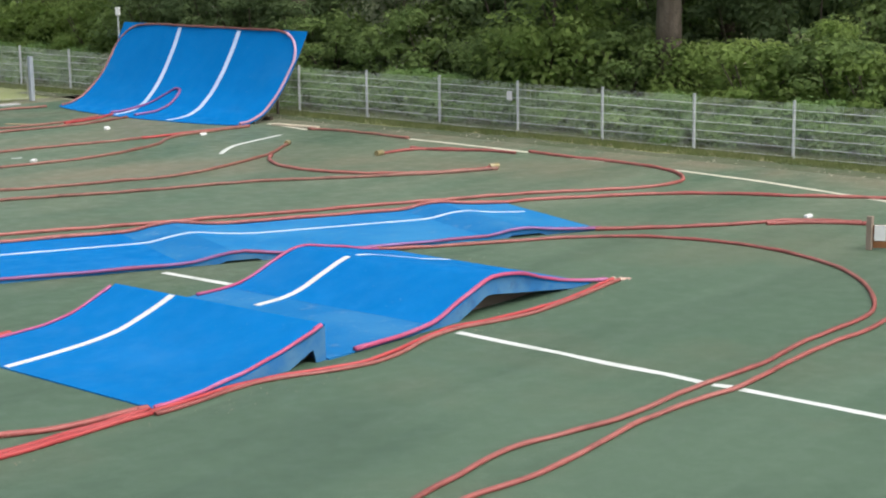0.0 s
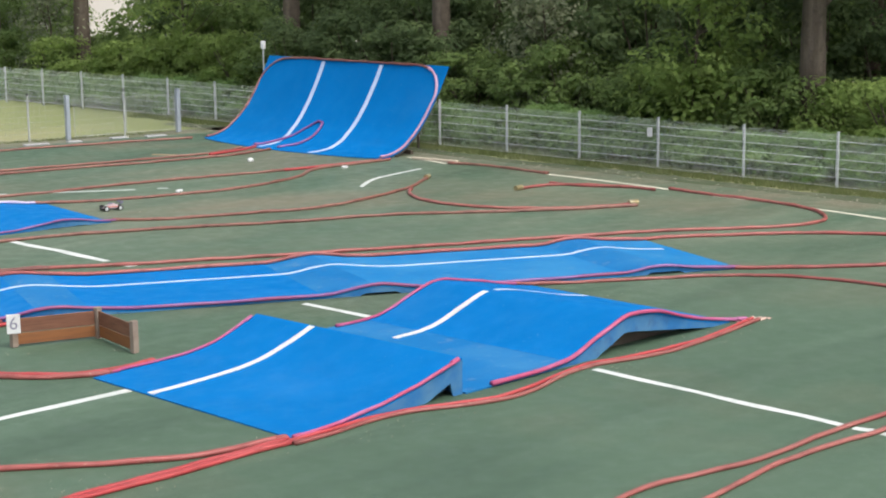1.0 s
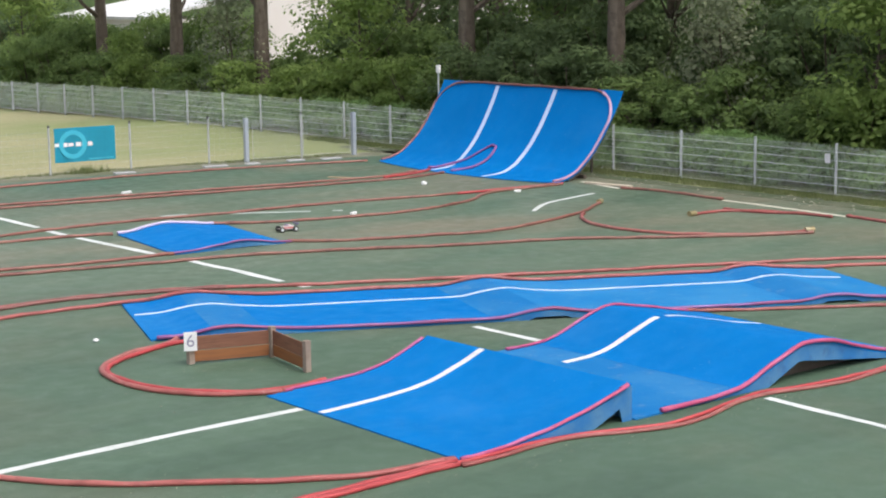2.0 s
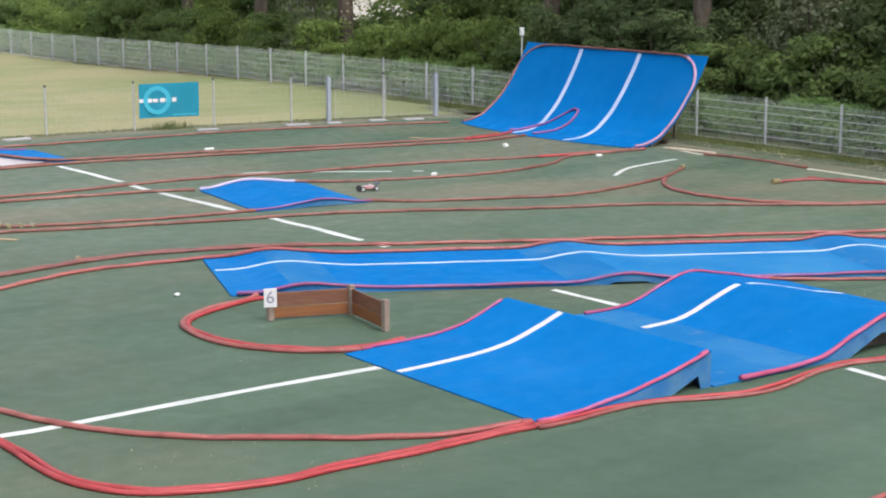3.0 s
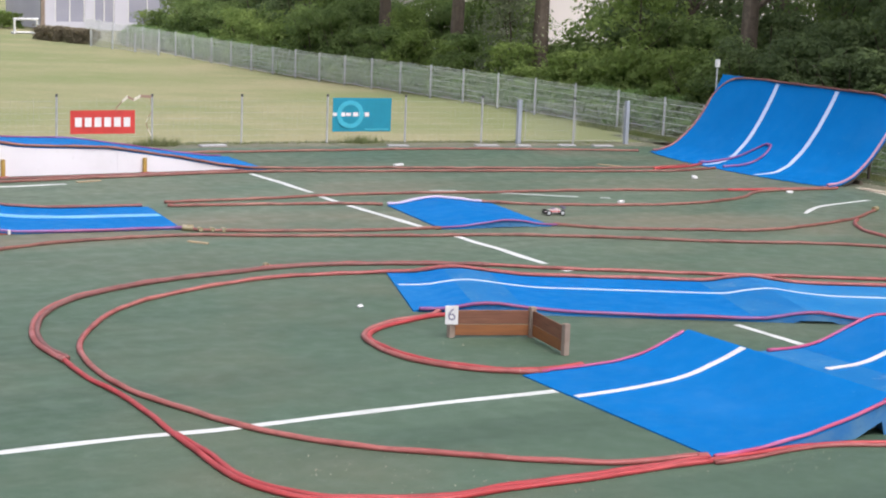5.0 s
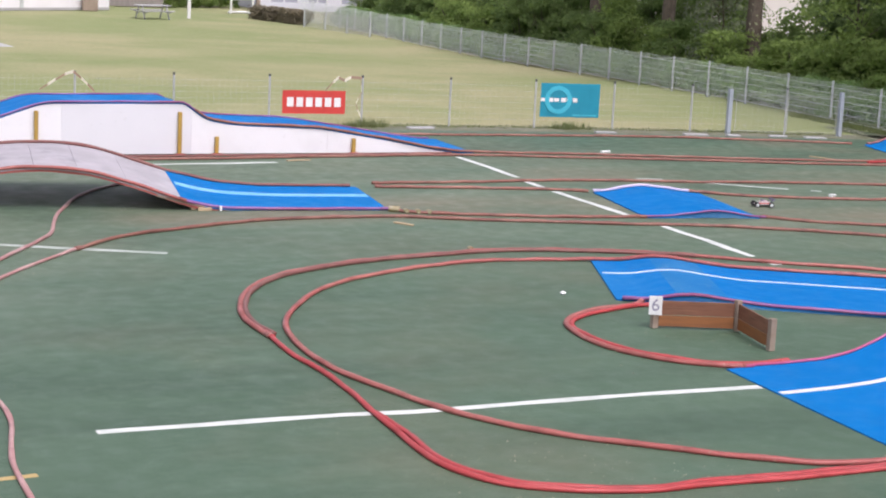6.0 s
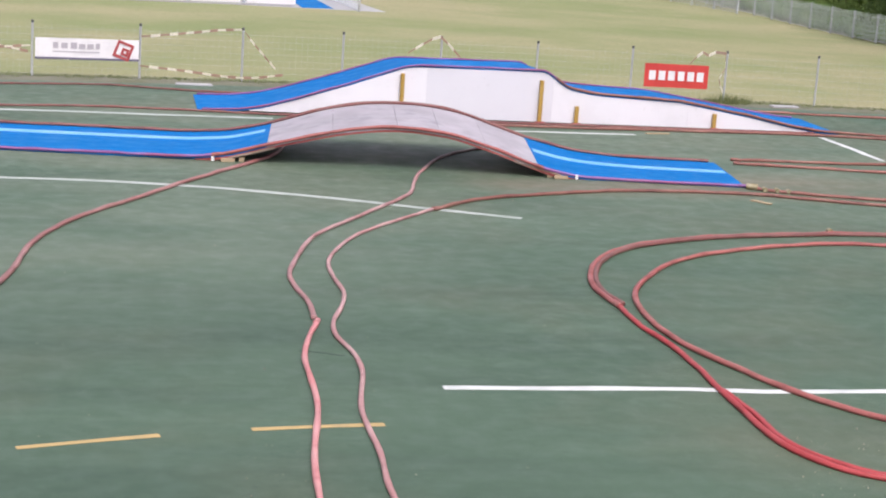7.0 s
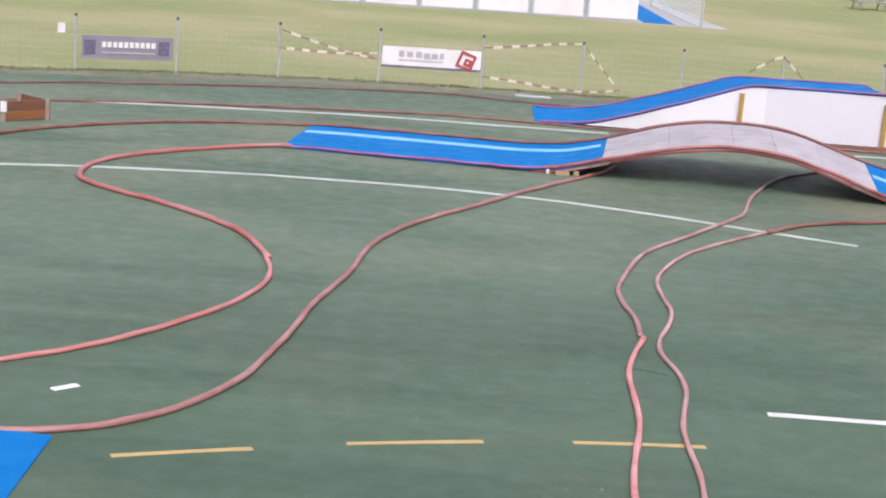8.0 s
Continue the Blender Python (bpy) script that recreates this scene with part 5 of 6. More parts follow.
# ---- banners, papers and barrier tape on the wire fence ----
def on_fence(x, z, out=0.05):
    return Vector((x, fence_b_y(x) - out, z))


def cloth(x0, x1, z0, z1, thick=0.006, out=0.05, sag=0.012, seed=0, n=16):
    """A slightly rippled sheet hung on the wire fence."""
    bm = bmesh.new()
    rows = []
    for i in range(n + 1):
        col = []
        for j in range(5):
            x, z = x0 + (x1 - x0) * i / n, z0 + (z1 - z0) * j / 4
            r = sag * (math.sin(i * 1.1 + seed) + 0.6 * math.sin(i * 0.43 + j + seed * 2))
            col.append((on_fence(x, z - abs(r) * 0.4, out + r), on_fence(x, z - abs(r) * 0.4, out + r - thick)))
        rows.append([(bm.verts.new(a), bm.verts.new(b)) for a, b in col])
    for i in range(n):
        for j in range(4):
            a, b, c, d = rows[i][j], rows[i + 1][j], rows[i + 1][j + 1], rows[i][j + 1]
            bm.faces.new((a[0], b[0], c[0], d[0]))
            bm.faces.new((a[1], d[1], c[1], b[1]))
        for j in (0, 4):
            a, b = rows[i][j], rows[i + 1][j]
            bm.faces.new((a[0], a[1], b[1], b[0]))
    for i in (0, n):
        for j in range(4):
            a, b = rows[i][j], rows[i][j + 1]
            bm.faces.new((a[0], b[0], b[1], a[1]))
    bmesh.ops.recalc_face_normals(bm, faces=bm.faces)
    return bm


def banner(label, x0, x1, z0, z1, mat, bars, seed):
    """bars: (x from, x to, z from, z to in shares of the banner, material)."""
    ob = thing("banner", label, "banner", "fence banners")
    sheet = part("sheet", cloth(x0, x1, z0, z1, sag=0.007, seed=seed), mat, ob)
    w, h = x1 - x0, z1 - z0
    for a, b, c, d, m in bars:
        part("print", cloth(x0 + a * w, x0 + b * w, z0 + c * h, z0 + d * h, 0.002, 0.064, 0.0, seed, 4), m, sheet)
    for x in (x0 + 0.02, x1 - 0.02):
        for z in (z0 + 0.03, z1 - 0.03):
            p = on_fence(x, z, 0.06)
            part("tie", tube_bm([p, p + Vector((0, 0.08, 0.0))], 0.008, 6), M_CAP, ob, "dark cable tie")
    return ob


def plain(name, c, rough=0.55):
    return material(name, c, [(tuple(0.8 * v for v in c[:3]) + (1,), 0.5, 2.5, 0.45, 0.65)], rough=rough)


M_RED_CLOTH, M_TEAL, M_AQUA = plain("red_vinyl", (0.62, 0.055, 0.045, 1)), plain("teal_vinyl", (0.006, 0.265, 0.385, 1)), plain("aqua_print", (0.05, 0.45, 0.60, 1))
M_WHITE_CLOTH, M_BLACK_CLOTH, M_GREYTEXT = plain("white_vinyl", (0.82, 0.80, 0.80, 1)), plain("grey_black_vinyl", (0.27, 0.25, 0.30, 1)), plain("grey_print", (0.45, 0.42, 0.45, 1))
M_PALE_RED = plain("red_print", (0.42, 0.07, 0.07, 1))
W_ = M_WHITE_CLOTH
banner("red vinyl banner with six white blocks on the wire fence", 13.90, 15.66, 0.31, 0.94, M_RED_CLOTH,
       [(0.07 + 0.15 * k, 0.175 + 0.15 * k, 0.30, 0.70, W_) for k in range(6)], 1)
teal = banner("teal vinyl banner with a pale ring and white bar", 21.30, 23.04, 0.32, 1.28, M_TEAL,
              [(0.0, 0.10, 0.46, 0.56, W_), (0.115, 0.21, 0.45, 0.57, W_), (0.225, 0.31, 0.46, 0.56, W_), (0.345, 0.43, 0.45, 0.57, W_), (0.445, 0.53, 0.46, 0.56, W_), (0.545, 0.62, 0.45, 0.57, W_), (0.55, 0.96, 0.04, 0.09, M_AQUA)], 2)


def fence_ring(parent, x, z, r0, r1, n, turn, mat, label):
    """A flat ring printed on a banner."""
    bm = bmesh.new()
    ring = []
    for k in range(n):
        an = math.tau * k / n + turn
        ring.append([bm.verts.new(on_fence(x + r * math.cos(an), z + r * math.sin(an), o)) for r, o in ((r0, 0.068), (r0, 0.062), (r1, 0.062), (r1, 0.068))])
    for k in range(n):
        u, w = ring[k], ring[(k + 1) % n]
        for i in range(4):
            bm.faces.new((u[i], w[i], w[(i + 1) % 4], u[(i + 1) % 4]))
    bmesh.ops.recalc_face_normals(bm, faces=bm.faces)
    part("ring", bm, mat, parent, label)


fence_ring(teal, 21.82, 0.81, 0.40, 0.27, 28, 0, M_AQUA, "pale aqua ring")
white_banner = banner("white vinyl banner with grey print and a red tilted square", -1.98, 0.54, 0.42, 0.95, M_WHITE_CLOTH,
       [(0.0, 1.0, 0.0, 0.10, M_INK), (0.17, 0.22, 0.52, 0.80, M_GREYTEXT), (0.25, 0.31, 0.52, 0.78, M_GREYTEXT), (0.34, 0.40, 0.52, 0.80, M_GREYTEXT), (0.42, 0.48, 0.52, 0.74, M_GREYTEXT), (0.50, 0.56, 0.52, 0.74, M_GREYTEXT), (0.58, 0.62, 0.52, 0.78, M_GREYTEXT),
        (0.17, 0.62, 0.34, 0.39, M_GREYTEXT)], 3)
fence_ring(white_banner, 0.16, 0.68, 0.30, 0.21, 4, 0.42, M_PALE_RED, "red tilted square outline")
fence_ring(white_banner, 0.20, 0.64, 0.13, 0.05, 4, 0.42, M_PALE_RED, "small red tilted square")
banner("dark grey banner with white print between two fence posts", -9.15, -7.08, 0.29, 0.86, M_BLACK_CLOTH,
       [(0.03, 0.15, 0.20, 0.80, M_INK), (0.06, 0.12, 0.50, 0.74, W_), (0.07, 0.11, 0.24, 0.42, W_), (0.84, 0.96, 0.20, 0.80, M_INK), (0.87, 0.93, 0.50, 0.74, W_), (0.88, 0.92, 0.24, 0.42, W_)]
       + [(0.22 + 0.06 * k, 0.265 + 0.06 * k, 0.50, 0.74, W_) for k in range(10)] + [(0.22, 0.80, 0.24, 0.31, M_GREYTEXT)], 4)
for x, z, w, h in ((-9.6, 1.02, 0.16, 0.24),):
    ob = thing("notice", "small white paper notice on the wire fence", "sign", "notices")
    part("sheet", cloth(x - w / 2, x + w / 2, z - h / 2, z + h / 2, 0.004, 0.05, 0.002, 1, 4), M_SIGN, ob)
ob = thing("notice", "small white paper notice on the mesh fence", "sign", "notices")
part("sheet", box_bm((FA_X - 0.105, 25.66, 0.79), (FA_X - 0.098, 25.82, 1.02), None, 0.001), M_SIGN, ob)

M_TAPE_W, M_TAPE_R = plain("tape_white", (0.85, 0.80, 0.66, 1)), plain("tape_dark_red", (0.42, 0.27, 0.20, 1))


def tape(pts, out=0.06, wide=0.036):
    """Striped barrier tape strung along the wire fence through (x, z) points."""
    ob = thing("barrier_tape", "torn striped barrier tape strung on the wire fence", "tape", "barrier tapes")
    c = curve_points([(x, 0, z) for x, z in pts], 0.21)
    for i in range(len(c) - 1):
        bm = bmesh.new()
        hw = wide * (0.55 + 0.45 * abs(math.sin(i * 1.7)))
        a, b = c[i], c[i + 1]
        vs = [on_fence(q[0], q[2] + s * hw, out + o) for q in (a, b) for s, o in ((-1, 0.0), (1, 0.012), (1, 0.010), (-1, -0.002))]
        v = [bm.verts.new(p) for p in vs]
        for k in range(4):
            bm.faces.new((v[k], v[(k + 1) % 4], v[4 + (k + 1) % 4], v[4 + k]))
        bm.faces.new(v[:4][::-1])
        bm.faces.new(v[4:])
        part("stripe", bm, M_TAPE_W if i % 2 else M_TAPE_R, ob)
    return ob


tape([(-4.5, 1.2), (-3.8, 0.98), (-3.1, 0.78), (-2.15, 0.6)])
tape([(-4.55, 0.75), (-3.6, 0.70), (-2.9, 0.69), (-2.1, 0.75)], 0.07)
tape([(-4.5, 1.25), (-4.55, 0.8), (-4.5, 0.3)])
tape([(0.58, 1.05), (1.3, 1.13), (1.9, 1.2), (2.5, 1.28), (3.1, 1.32)])
tape([(3.2, 1.25), (3.45, 0.95), (3.7, 0.68), (4.0, 0.35)])
tape([(0.58, 0.32), (1.9, 0.2), (2.6, 0.12), (3.4, 0.1), (4.2, 0.2)])
tape([(7.45, 0.9), (7.85, 1.15), (8.3, 1.36), (8.5, 1.2), (8.85, 0.85)], wide=0.04)
tape([(15.1, 0.95), (15.3, 1.18), (15.45, 1.30), (15.62, 1.22), (15.8, 1.32), (16.1, 1.30)], wide=0.045)
tape([(16.05, 1.3), (16.1, 0.9), (15.95, 0.6), (16.1, 0.25)], 0.075)

# ---- model car ----
def model_car(m):
    car = thing("model_car", "pale pinkish-grey and red off-road model buggy on the green court", "model car")
    bm = bmesh.new()
    add_box(bm, (-0.20, -0.06, 0.035), (0.20, 0.06, 0.055), None, 0.004)
    add_box(bm, (0.18, -0.045, 0.04), (0.235, 0.045, 0.065), None, 0.006)
    part("chassis", bm, M_RUBBER, car, "black chassis plate")
    bm = bmesh.new()
    prof = [(0.20, 0.055, 0.030), (0.12, 0.085, 0.050), (0.03, 0.145, 0.060), (-0.06, 0.15, 0.060), (-0.14, 0.105, 0.055), (-0.19, 0.085, 0.045)]
    rows = []
    for x, h, w in prof:
        rows.append([bm.verts.new(v) for v in ((x, -w, 0.05), (x, -w * 0.85, h * 0.8), (x, -w * 0.45, h), (x, w * 0.45, h), (x, w * 0.85, h * 0.8), (x, w, 0.05))])
    for u, w in zip(rows, rows[1:]):
        for k in range(5):
            bm.faces.new((u[k], u[k + 1], w[k + 1], w[k]))
    bm.faces.new(rows[0])
    bm.faces.new(rows[-1][::-1])
    bmesh.ops.recalc_face_normals(bm, faces=bm.faces)
    shell = part("body_shell", bm, plain("pink_white_shell", (0.50, 0.40, 0.40, 1)), car, "pale pinkish-grey body shell")
    part("cockpit_window", box_bm((-0.03, -0.045, 0.128), (0.05, 0.045, 0.152), None, 0.006), M_INK, shell, "dark cockpit window")
    part("stripe", box_bm((-0.16, -0.058, 0.07), (0.10, 0.058, 0.09), None, 0.004), M_RED_CLOTH, shell, "red flank stripe")
    bm = bmesh.new()
    add_box(bm, (-0.245, -0.085, 0.165), (-0.175, 0.085, 0.172), None, 0.002)
    add_box(bm, (-0.245, -0.088, 0.14), (-0.175, -0.083, 0.185), None, 0.001)
    add_box(bm, (-0.245, 0.083, 0.14), (-0.175, 0.088, 0.185), None, 0.001)
    add_box(bm, (-0.215, -0.03, 0.09), (-0.205, -0.02, 0.166))
    add_box(bm, (-0.215, 0.02, 0.09), (-0.205, 0.03, 0.166))
    part("rear_wing", bm, M_INK, car, "dark rear wing")
    for x in (0.15, -0.16):
        for s in (-1, 1):
            y = s * 0.125
            tyre = part("wheel", tube_bm([(x, y - 0.021, 0.056), (x, y - 0.021, 0.056), (x, y + 0.021, 0.056)], 0.056, 14), M_RUBBER, car, "black knobbly tyre")
            part("rim", tube_bm([(x, y + s * 0.018, 0.056), (x, y + s * 0.024, 0.056)], 0.036, 12), M_GALV, tyre, "grey rim")
            part("arm", tube_bm([(x, s * 0.05, 0.05), (x, s * 0.105, 0.056)], 0.007, 6), M_CAP, car)
            if s > 0:
                part("shock_absorber", tube_bm([(x * 0.9, 0.05, 0.055), (x * 0.85, 0.03, 0.125)], 0.009, 6), M_GALV, car)
    car.matrix_world = m
    return car


model_car(pose(20.1, 30.25, 0.0, 0, 0, 168))

# ---- loose pieces on the court ----
def piece(name, label, category, x, y, size, rz, mat, group="", z=0.0):
    ob = thing(name, label, category, group)
    part("body", box_bm((-size[0] / 2, -size[1] / 2, 0), (size[0] / 2, size[1] / 2, size[2]), pose(x, y, z + 0.001, 0, 0, rz), min(size) * 0.2), mat, ob)
    return ob


piece("paper_sheet", "white paper strip lying on the court", "paper", -3.78, 16.6, (0.30, 0.10, 0.008), 45, M_SIGN)
for x, y, s in ((26.61, 14.40, 0.17), (27.13, 34.41, 0.16), (20.70, 38.41, 0.30), (27.82, 31.57, 0.16), (22.62, 31.3, 0.2), (27.26, 34.6, 0.12)):
    piece("marker_block", "small white painted block lying on the court", "block", x, y, (s, 0.09, 0.06), (x * 37) % 60 - 30, M_SIGN, "white marker blocks")
stone = thing("stone", "small pale stone lying on the court", "stone")
bm = bmesh.new()
bmesh.ops.create_icosphere(bm, subdivisions=2, radius=0.042)
for v in bm.verts:
    v.co *= 1 + 0.16 * math.sin(v.co.x * 90 + 1) * math.cos(v.co.y * 70)
    v.co = Vector((v.co.x * 1.25, v.co.y, v.co.z * 0.7)) + Vector((11.79, 22.98, 0.028))
part("body", bm, M_SIGN, stone, smooth=True)
piece("plank", "pale raw wooden plank lying on the court", "plank", 11.57, 29.15, (0.42, 0.09, 0.025), -55, M_RAW_WOOD, "loose planks")
piece("plank", "pale raw wooden plank lying on the court", "plank", 26.45, 37.2, (0.7, 0.09, 0.025), -60, M_RAW_WOOD, "loose planks")
piece("plank", "pale raw wooden plank lying before the jump", "plank", 12.2, 37.45, (0.6, 0.10, 0.025), 12, M_RAW_WOOD, "loose planks")
for x, y, w in ((17.66, 43.5, 0.75), (22.85, 42.46, 0.6), (25.5, 41.98, 0.7), (26.6, 41.75, 0.4), (28.0, 41.6, 0.5), (29.0, 41.2, 0.6), (9.0, 43.1, 0.6), (1.9, 42.9, 0.9)):
    piece("paving_slab", "pale concrete slab lying at the wire fence", "slab", x, y, (w, 0.28, 0.05), -12 if x > 20 else 4, M_CONCRETE, "slabs at the fence", -0.02)
piece("timber_offcut", "pale timber piece beside the mesh fence", "plank", 30.3, 30.9, (0.15, 1.45, 0.05), 8, M_PALE_PLANK, "loose planks")
for k, (x, y) in enumerate(((12.08, 30.33), (12.3, 30.26), (12.5, 30.18), (11.77, 26.5))):
    ob = thing("coupling", "brass hose coupling lying beside the hoses", "hose coupling", "loose couplings")
    part("body", tube_bm([(x, y - 0.05, 0.045), (x, y + 0.0, 0.045), (x, y + 0.0, 0.045), (x, y + 0.06, 0.045)], 0.045, 10), M_BRASS, ob, smooth=True)


def scatter(name, label, category, spots, size, mat, seed):
    """Many small flakes in one mesh."""
    rng = random.Random(seed)
    verts, faces = [], []
    for x, y in spots:
        s, a, h = size * rng.uniform(0.4, 1.3), rng.uniform(0, 6.3), rng.uniform(0.004, 0.02)
        b = len(verts)
        for k in range(4):
            r = s * rng.uniform(0.5, 1.0)
            verts.append((x + r * math.cos(a + k * 1.57), y + r * 0.7 * math.sin(a + k * 1.57), 0.003))
        verts.append((x, y, h + 0.004))
        faces += [(b + k, b + (k + 1) % 4, b + 4) for k in range(4)]
    return tagged(new(name, raw_mesh(name, verts, faces, mat)), label, category, kind="stuff")


rnd = random.Random(31)
spots = []
for (x0, y0, x1, y1), n in (((6.4, 14.0, 9.6, 16.2), 90), ((8.0, 13.9, 12.0, 14.9), 60), ((12, 13.6, 20, 14.3), 120), ((19, 14, 24, 17), 40), ((10.5, 18.5, 13.2, 20.5), 30), ((20.2, 14.0, 20.7, 14.5), 26), ((20, 25, 28, 31), 60), ((9, 29, 19, 30.5), 50), ((1.2, 13.6, 3.0, 16), 16),
                            ((17, 35, 29, 42), 60), ((24, 18, 31, 27), 60), ((0, 15, 16, 30), 70), ((-6, 15, 3, 30), 40), ((16, 28.5, 20.5, 30), 40)):
    spots += [(rnd.uniform(x0, x1), rnd.uniform(y0, y1)) for _ in range(n)]
M_LITTER = material("dry_leaf_litter", (0.30, 0.28, 0.21, 1), [((0.40, 0.39, 0.32, 1), 0.7, 3.0, 0.4, 0.6)], rough=0.8)
scatter("leaf_litter", "scattered dry leaf bits on the court", "leaf litter", spots, 0.013, M_LITTER, 3)
spots = [(31.2 + abs(rnd.gauss(0, 0.5)) * (1 if rnd.random() < 0.6 else -0.6), rnd.uniform(8, 44)) for _ in range(500)]
scatter("leaf_litter", "dry leaves along the mesh fence", "leaf litter", spots, 0.05, M_LITTER, 4)
spots = [(20.25 + rnd.uniform(-0.1, 0.4), 14.2 + rnd.uniform(-0.12, 0.12)) for _ in range(24)]
scatter("rubble", "pinkish gravel crumbs at the ramp's tail", "rubble", spots, 0.07, material("pink_gravel", (0.55, 0.36, 0.30, 1), [((0.7, 0.6, 0.52, 1), 0.6, 6.0, 0.4, 0.6)], rough=0.9), 6)


def grass_strip(name, label, spots, h, mat, seed):
    """Tufts of single blades."""
    rng = np.random.default_rng(seed)
    per = 7
    p = np.repeat(np.array(spots, float), per, axis=0) + rng.normal(size=(len(spots) * per, 2)) * 0.05
    n = len(p)
    a = rng.uniform(0, math.tau, n)
    hh = h * rng.uniform(0.4, 1.3, n)
    w = 0.012
    lean = rng.normal(size=(n, 2)) * 0.35
    z0 = np.array([ground_z(x, y) for x, y in p]) - 0.01
    v = np.empty((n, 3, 3))
    v[:, 0] = np.stack([p[:, 0] - np.cos(a) * w, p[:, 1] - np.sin(a) * w, z0], 1)
    v[:, 1] = np.stack([p[:, 0] + np.cos(a) * w, p[:, 1] + np.sin(a) * w, z0], 1)
    v[:, 2] = np.stack([p[:, 0] + lean[:, 0] * hh, p[:, 1] + lean[:, 1] * hh, z0 + hh], 1)
    faces = np.arange(3 * n).reshape(-1, 3).tolist()
    return tagged(new(name, raw_mesh(name, v.reshape(-1, 3).tolist(), faces, mat)), label, "grass", kind="stuff")


spots = [(rnd.uniform(31.95, 34.0), rnd.uniform(5, 47)) for _ in range(9000)]
grass_strip("grass", "rough grass along the foot of the mesh fence", spots, 0.14, M_GRASS_TUFT, 8)
spots = [(x, fence_b_y(x) + rnd.gauss(0.05, 0.16)) for x in [rnd.uniform(-22, 30) for _ in range(2400)]]
grass_strip("grass", "grass tufts along the wire fence", spots, 0.075, M_GRASS_TUFT, 9)
spots = [(16.2 + rnd.gauss(0, 0.3), 43.9 + rnd.gauss(0, 0.15)) for _ in range(80)] + [(22.1 + rnd.gauss(0, 0.25), 43.4 + rnd.gauss(0, 0.1)) for _ in range(40)]
grass_strip("grass", "tall weeds at the wire fence", spots, 0.24, M_GRASS_TUFT, 10)

# ---- boarded play court and things on the far side of the field ----
gz = -0.45
slab = raw_mesh("pavement", [(-30, 69.0, gz), (-5, 70.6, gz), (11.9, 72.0, gz), (9.5, 92, gz), (-30, 92, gz)] + [(-30, 69.0, gz - 0.2), (-5, 70.6, gz - 0.2), (11.9, 72.0, gz - 0.2)],
                [(0, 1, 2, 3, 4), (5, 6, 1, 0), (6, 7, 2, 1)], M_CONCRETE)
tagged(new("pavement", slab), "pale concrete slab under the boarded play court", "slab", kind="structure")
pitch = thing("boarded_pitch", "play court with white boards between grey posts", "sports court")
a, b = Vector((-4.3, 73.6, gz)), Vector((7.75, 75.3, gz))
d = (b - a).normalized()
m0 = Matrix.Translation(a) @ Matrix.Rotation(math.atan2(d.y, d.x), 4, "Z")
L_ = (b - a).length
n = 5
for k in range(-3, n):
    w = L_ / n
    m = m0 @ Matrix.Translation((k * w, 0, 0))
    part("board", box_bm((0.14, -0.03, 0.10), (w - 0.14, 0.03, 1.1), m, 0.01), M_WHITE_BOARD, pitch, "white board")
    part("post", box_bm((-0.06, -0.05, 0), (0.06, 0.05, 1.2), m, 0.01), material("blue_grey_steel", (0.22, 0.25, 0.30, 1), rough=0.5) if k == -3 else bpy.data.materials["blue_grey_steel"], pitch, "blue-grey steel post")
    part("kerb", box_bm((0.0, -0.08, 0.0), (w, 0.06, 0.09), m, 0.01), M_CONCRETE, pitch)
blue_mat = raw_mesh("pavement", [(7.9, 75.0, gz + 0.01), (9.3, 75.2, gz + 0.01), (8.6, 90, gz + 0.01), (7.4, 90, gz + 0.01)], [(0, 1, 2, 3)], M_BLUE)
tagged(new("pavement", blue_mat), "blue painted strip beside the boarded play court", "paint", kind="structure")
cage = thing("ball_fence", "tall grey ball-stop fence at the boarded pitch", "fence")
part("post", tube_bm([(10.3, 74.4, gz), (10.3, 74.4, 3.2)], 0.05, 8), M_POST_B, cage, "grey steel post")
part("post", tube_bm([(9.35, 86.0, gz), (9.35, 86.0, 3.2)], 0.05, 8), M_GALV, cage)
part("wire_net", box_bm((0, -0.004, 0.05), (11.6, 0.004, 0.09), Matrix.Translation((10.3, 74.4, gz)) @ Matrix.Rotation(math.radians(94.7), 4, "Z"), 0.0), M_WIRE, cage)
pv, pf = wire_panel(11.6, 3.2, 0.10, 0.20, 0.006, 0.006, False)
ob = new("wire_net", raw_mesh("wire_net", pv, pf, M_WIRE))
ob.parent = cage
ob.matrix_local = Matrix.Translation((10.3, 74.4, gz)) @ Matrix.Rotation(math.radians(4.7), 4, "Z")


def picnic_table(x, y, rz, sc=1.0):
    ob = thing("picnic_table", "grey weathered picnic table with benches on the lawn", "picnic table", "picnic tables")
    M = M_CONCRETE
    for k in range(4):
        part("plank", box_bm((-1.0, -0.36 + k * 0.18, 0.72), (1.0, -0.20 + k * 0.18, 0.77), None, 0.01), M, ob)
    for s in (-1, 1):
        part("bench", box_bm((-1.0, s * 0.75 - 0.14, 0.43), (1.0, s * 0.75 + 0.14, 0.48), None, 0.01), M, ob)
    for xx in (-0.75, 0.75):
        part("crossbar", box_bm((xx - 0.04, -0.85, 0.36), (xx + 0.04, 0.85, 0.43), None, 0.01), M_CONCRETE, ob)
        for s in (-1, 1):
            part("leg", tube_bm([(xx, s * 0.6, 0.0), (xx, s * 0.22, 0.73)], 0.05, 4), M_CONCRETE, ob)
    ob.matrix_world = pose(x, y, gz, 0, 0, rz) @ Matrix.Scale(sc, 4)


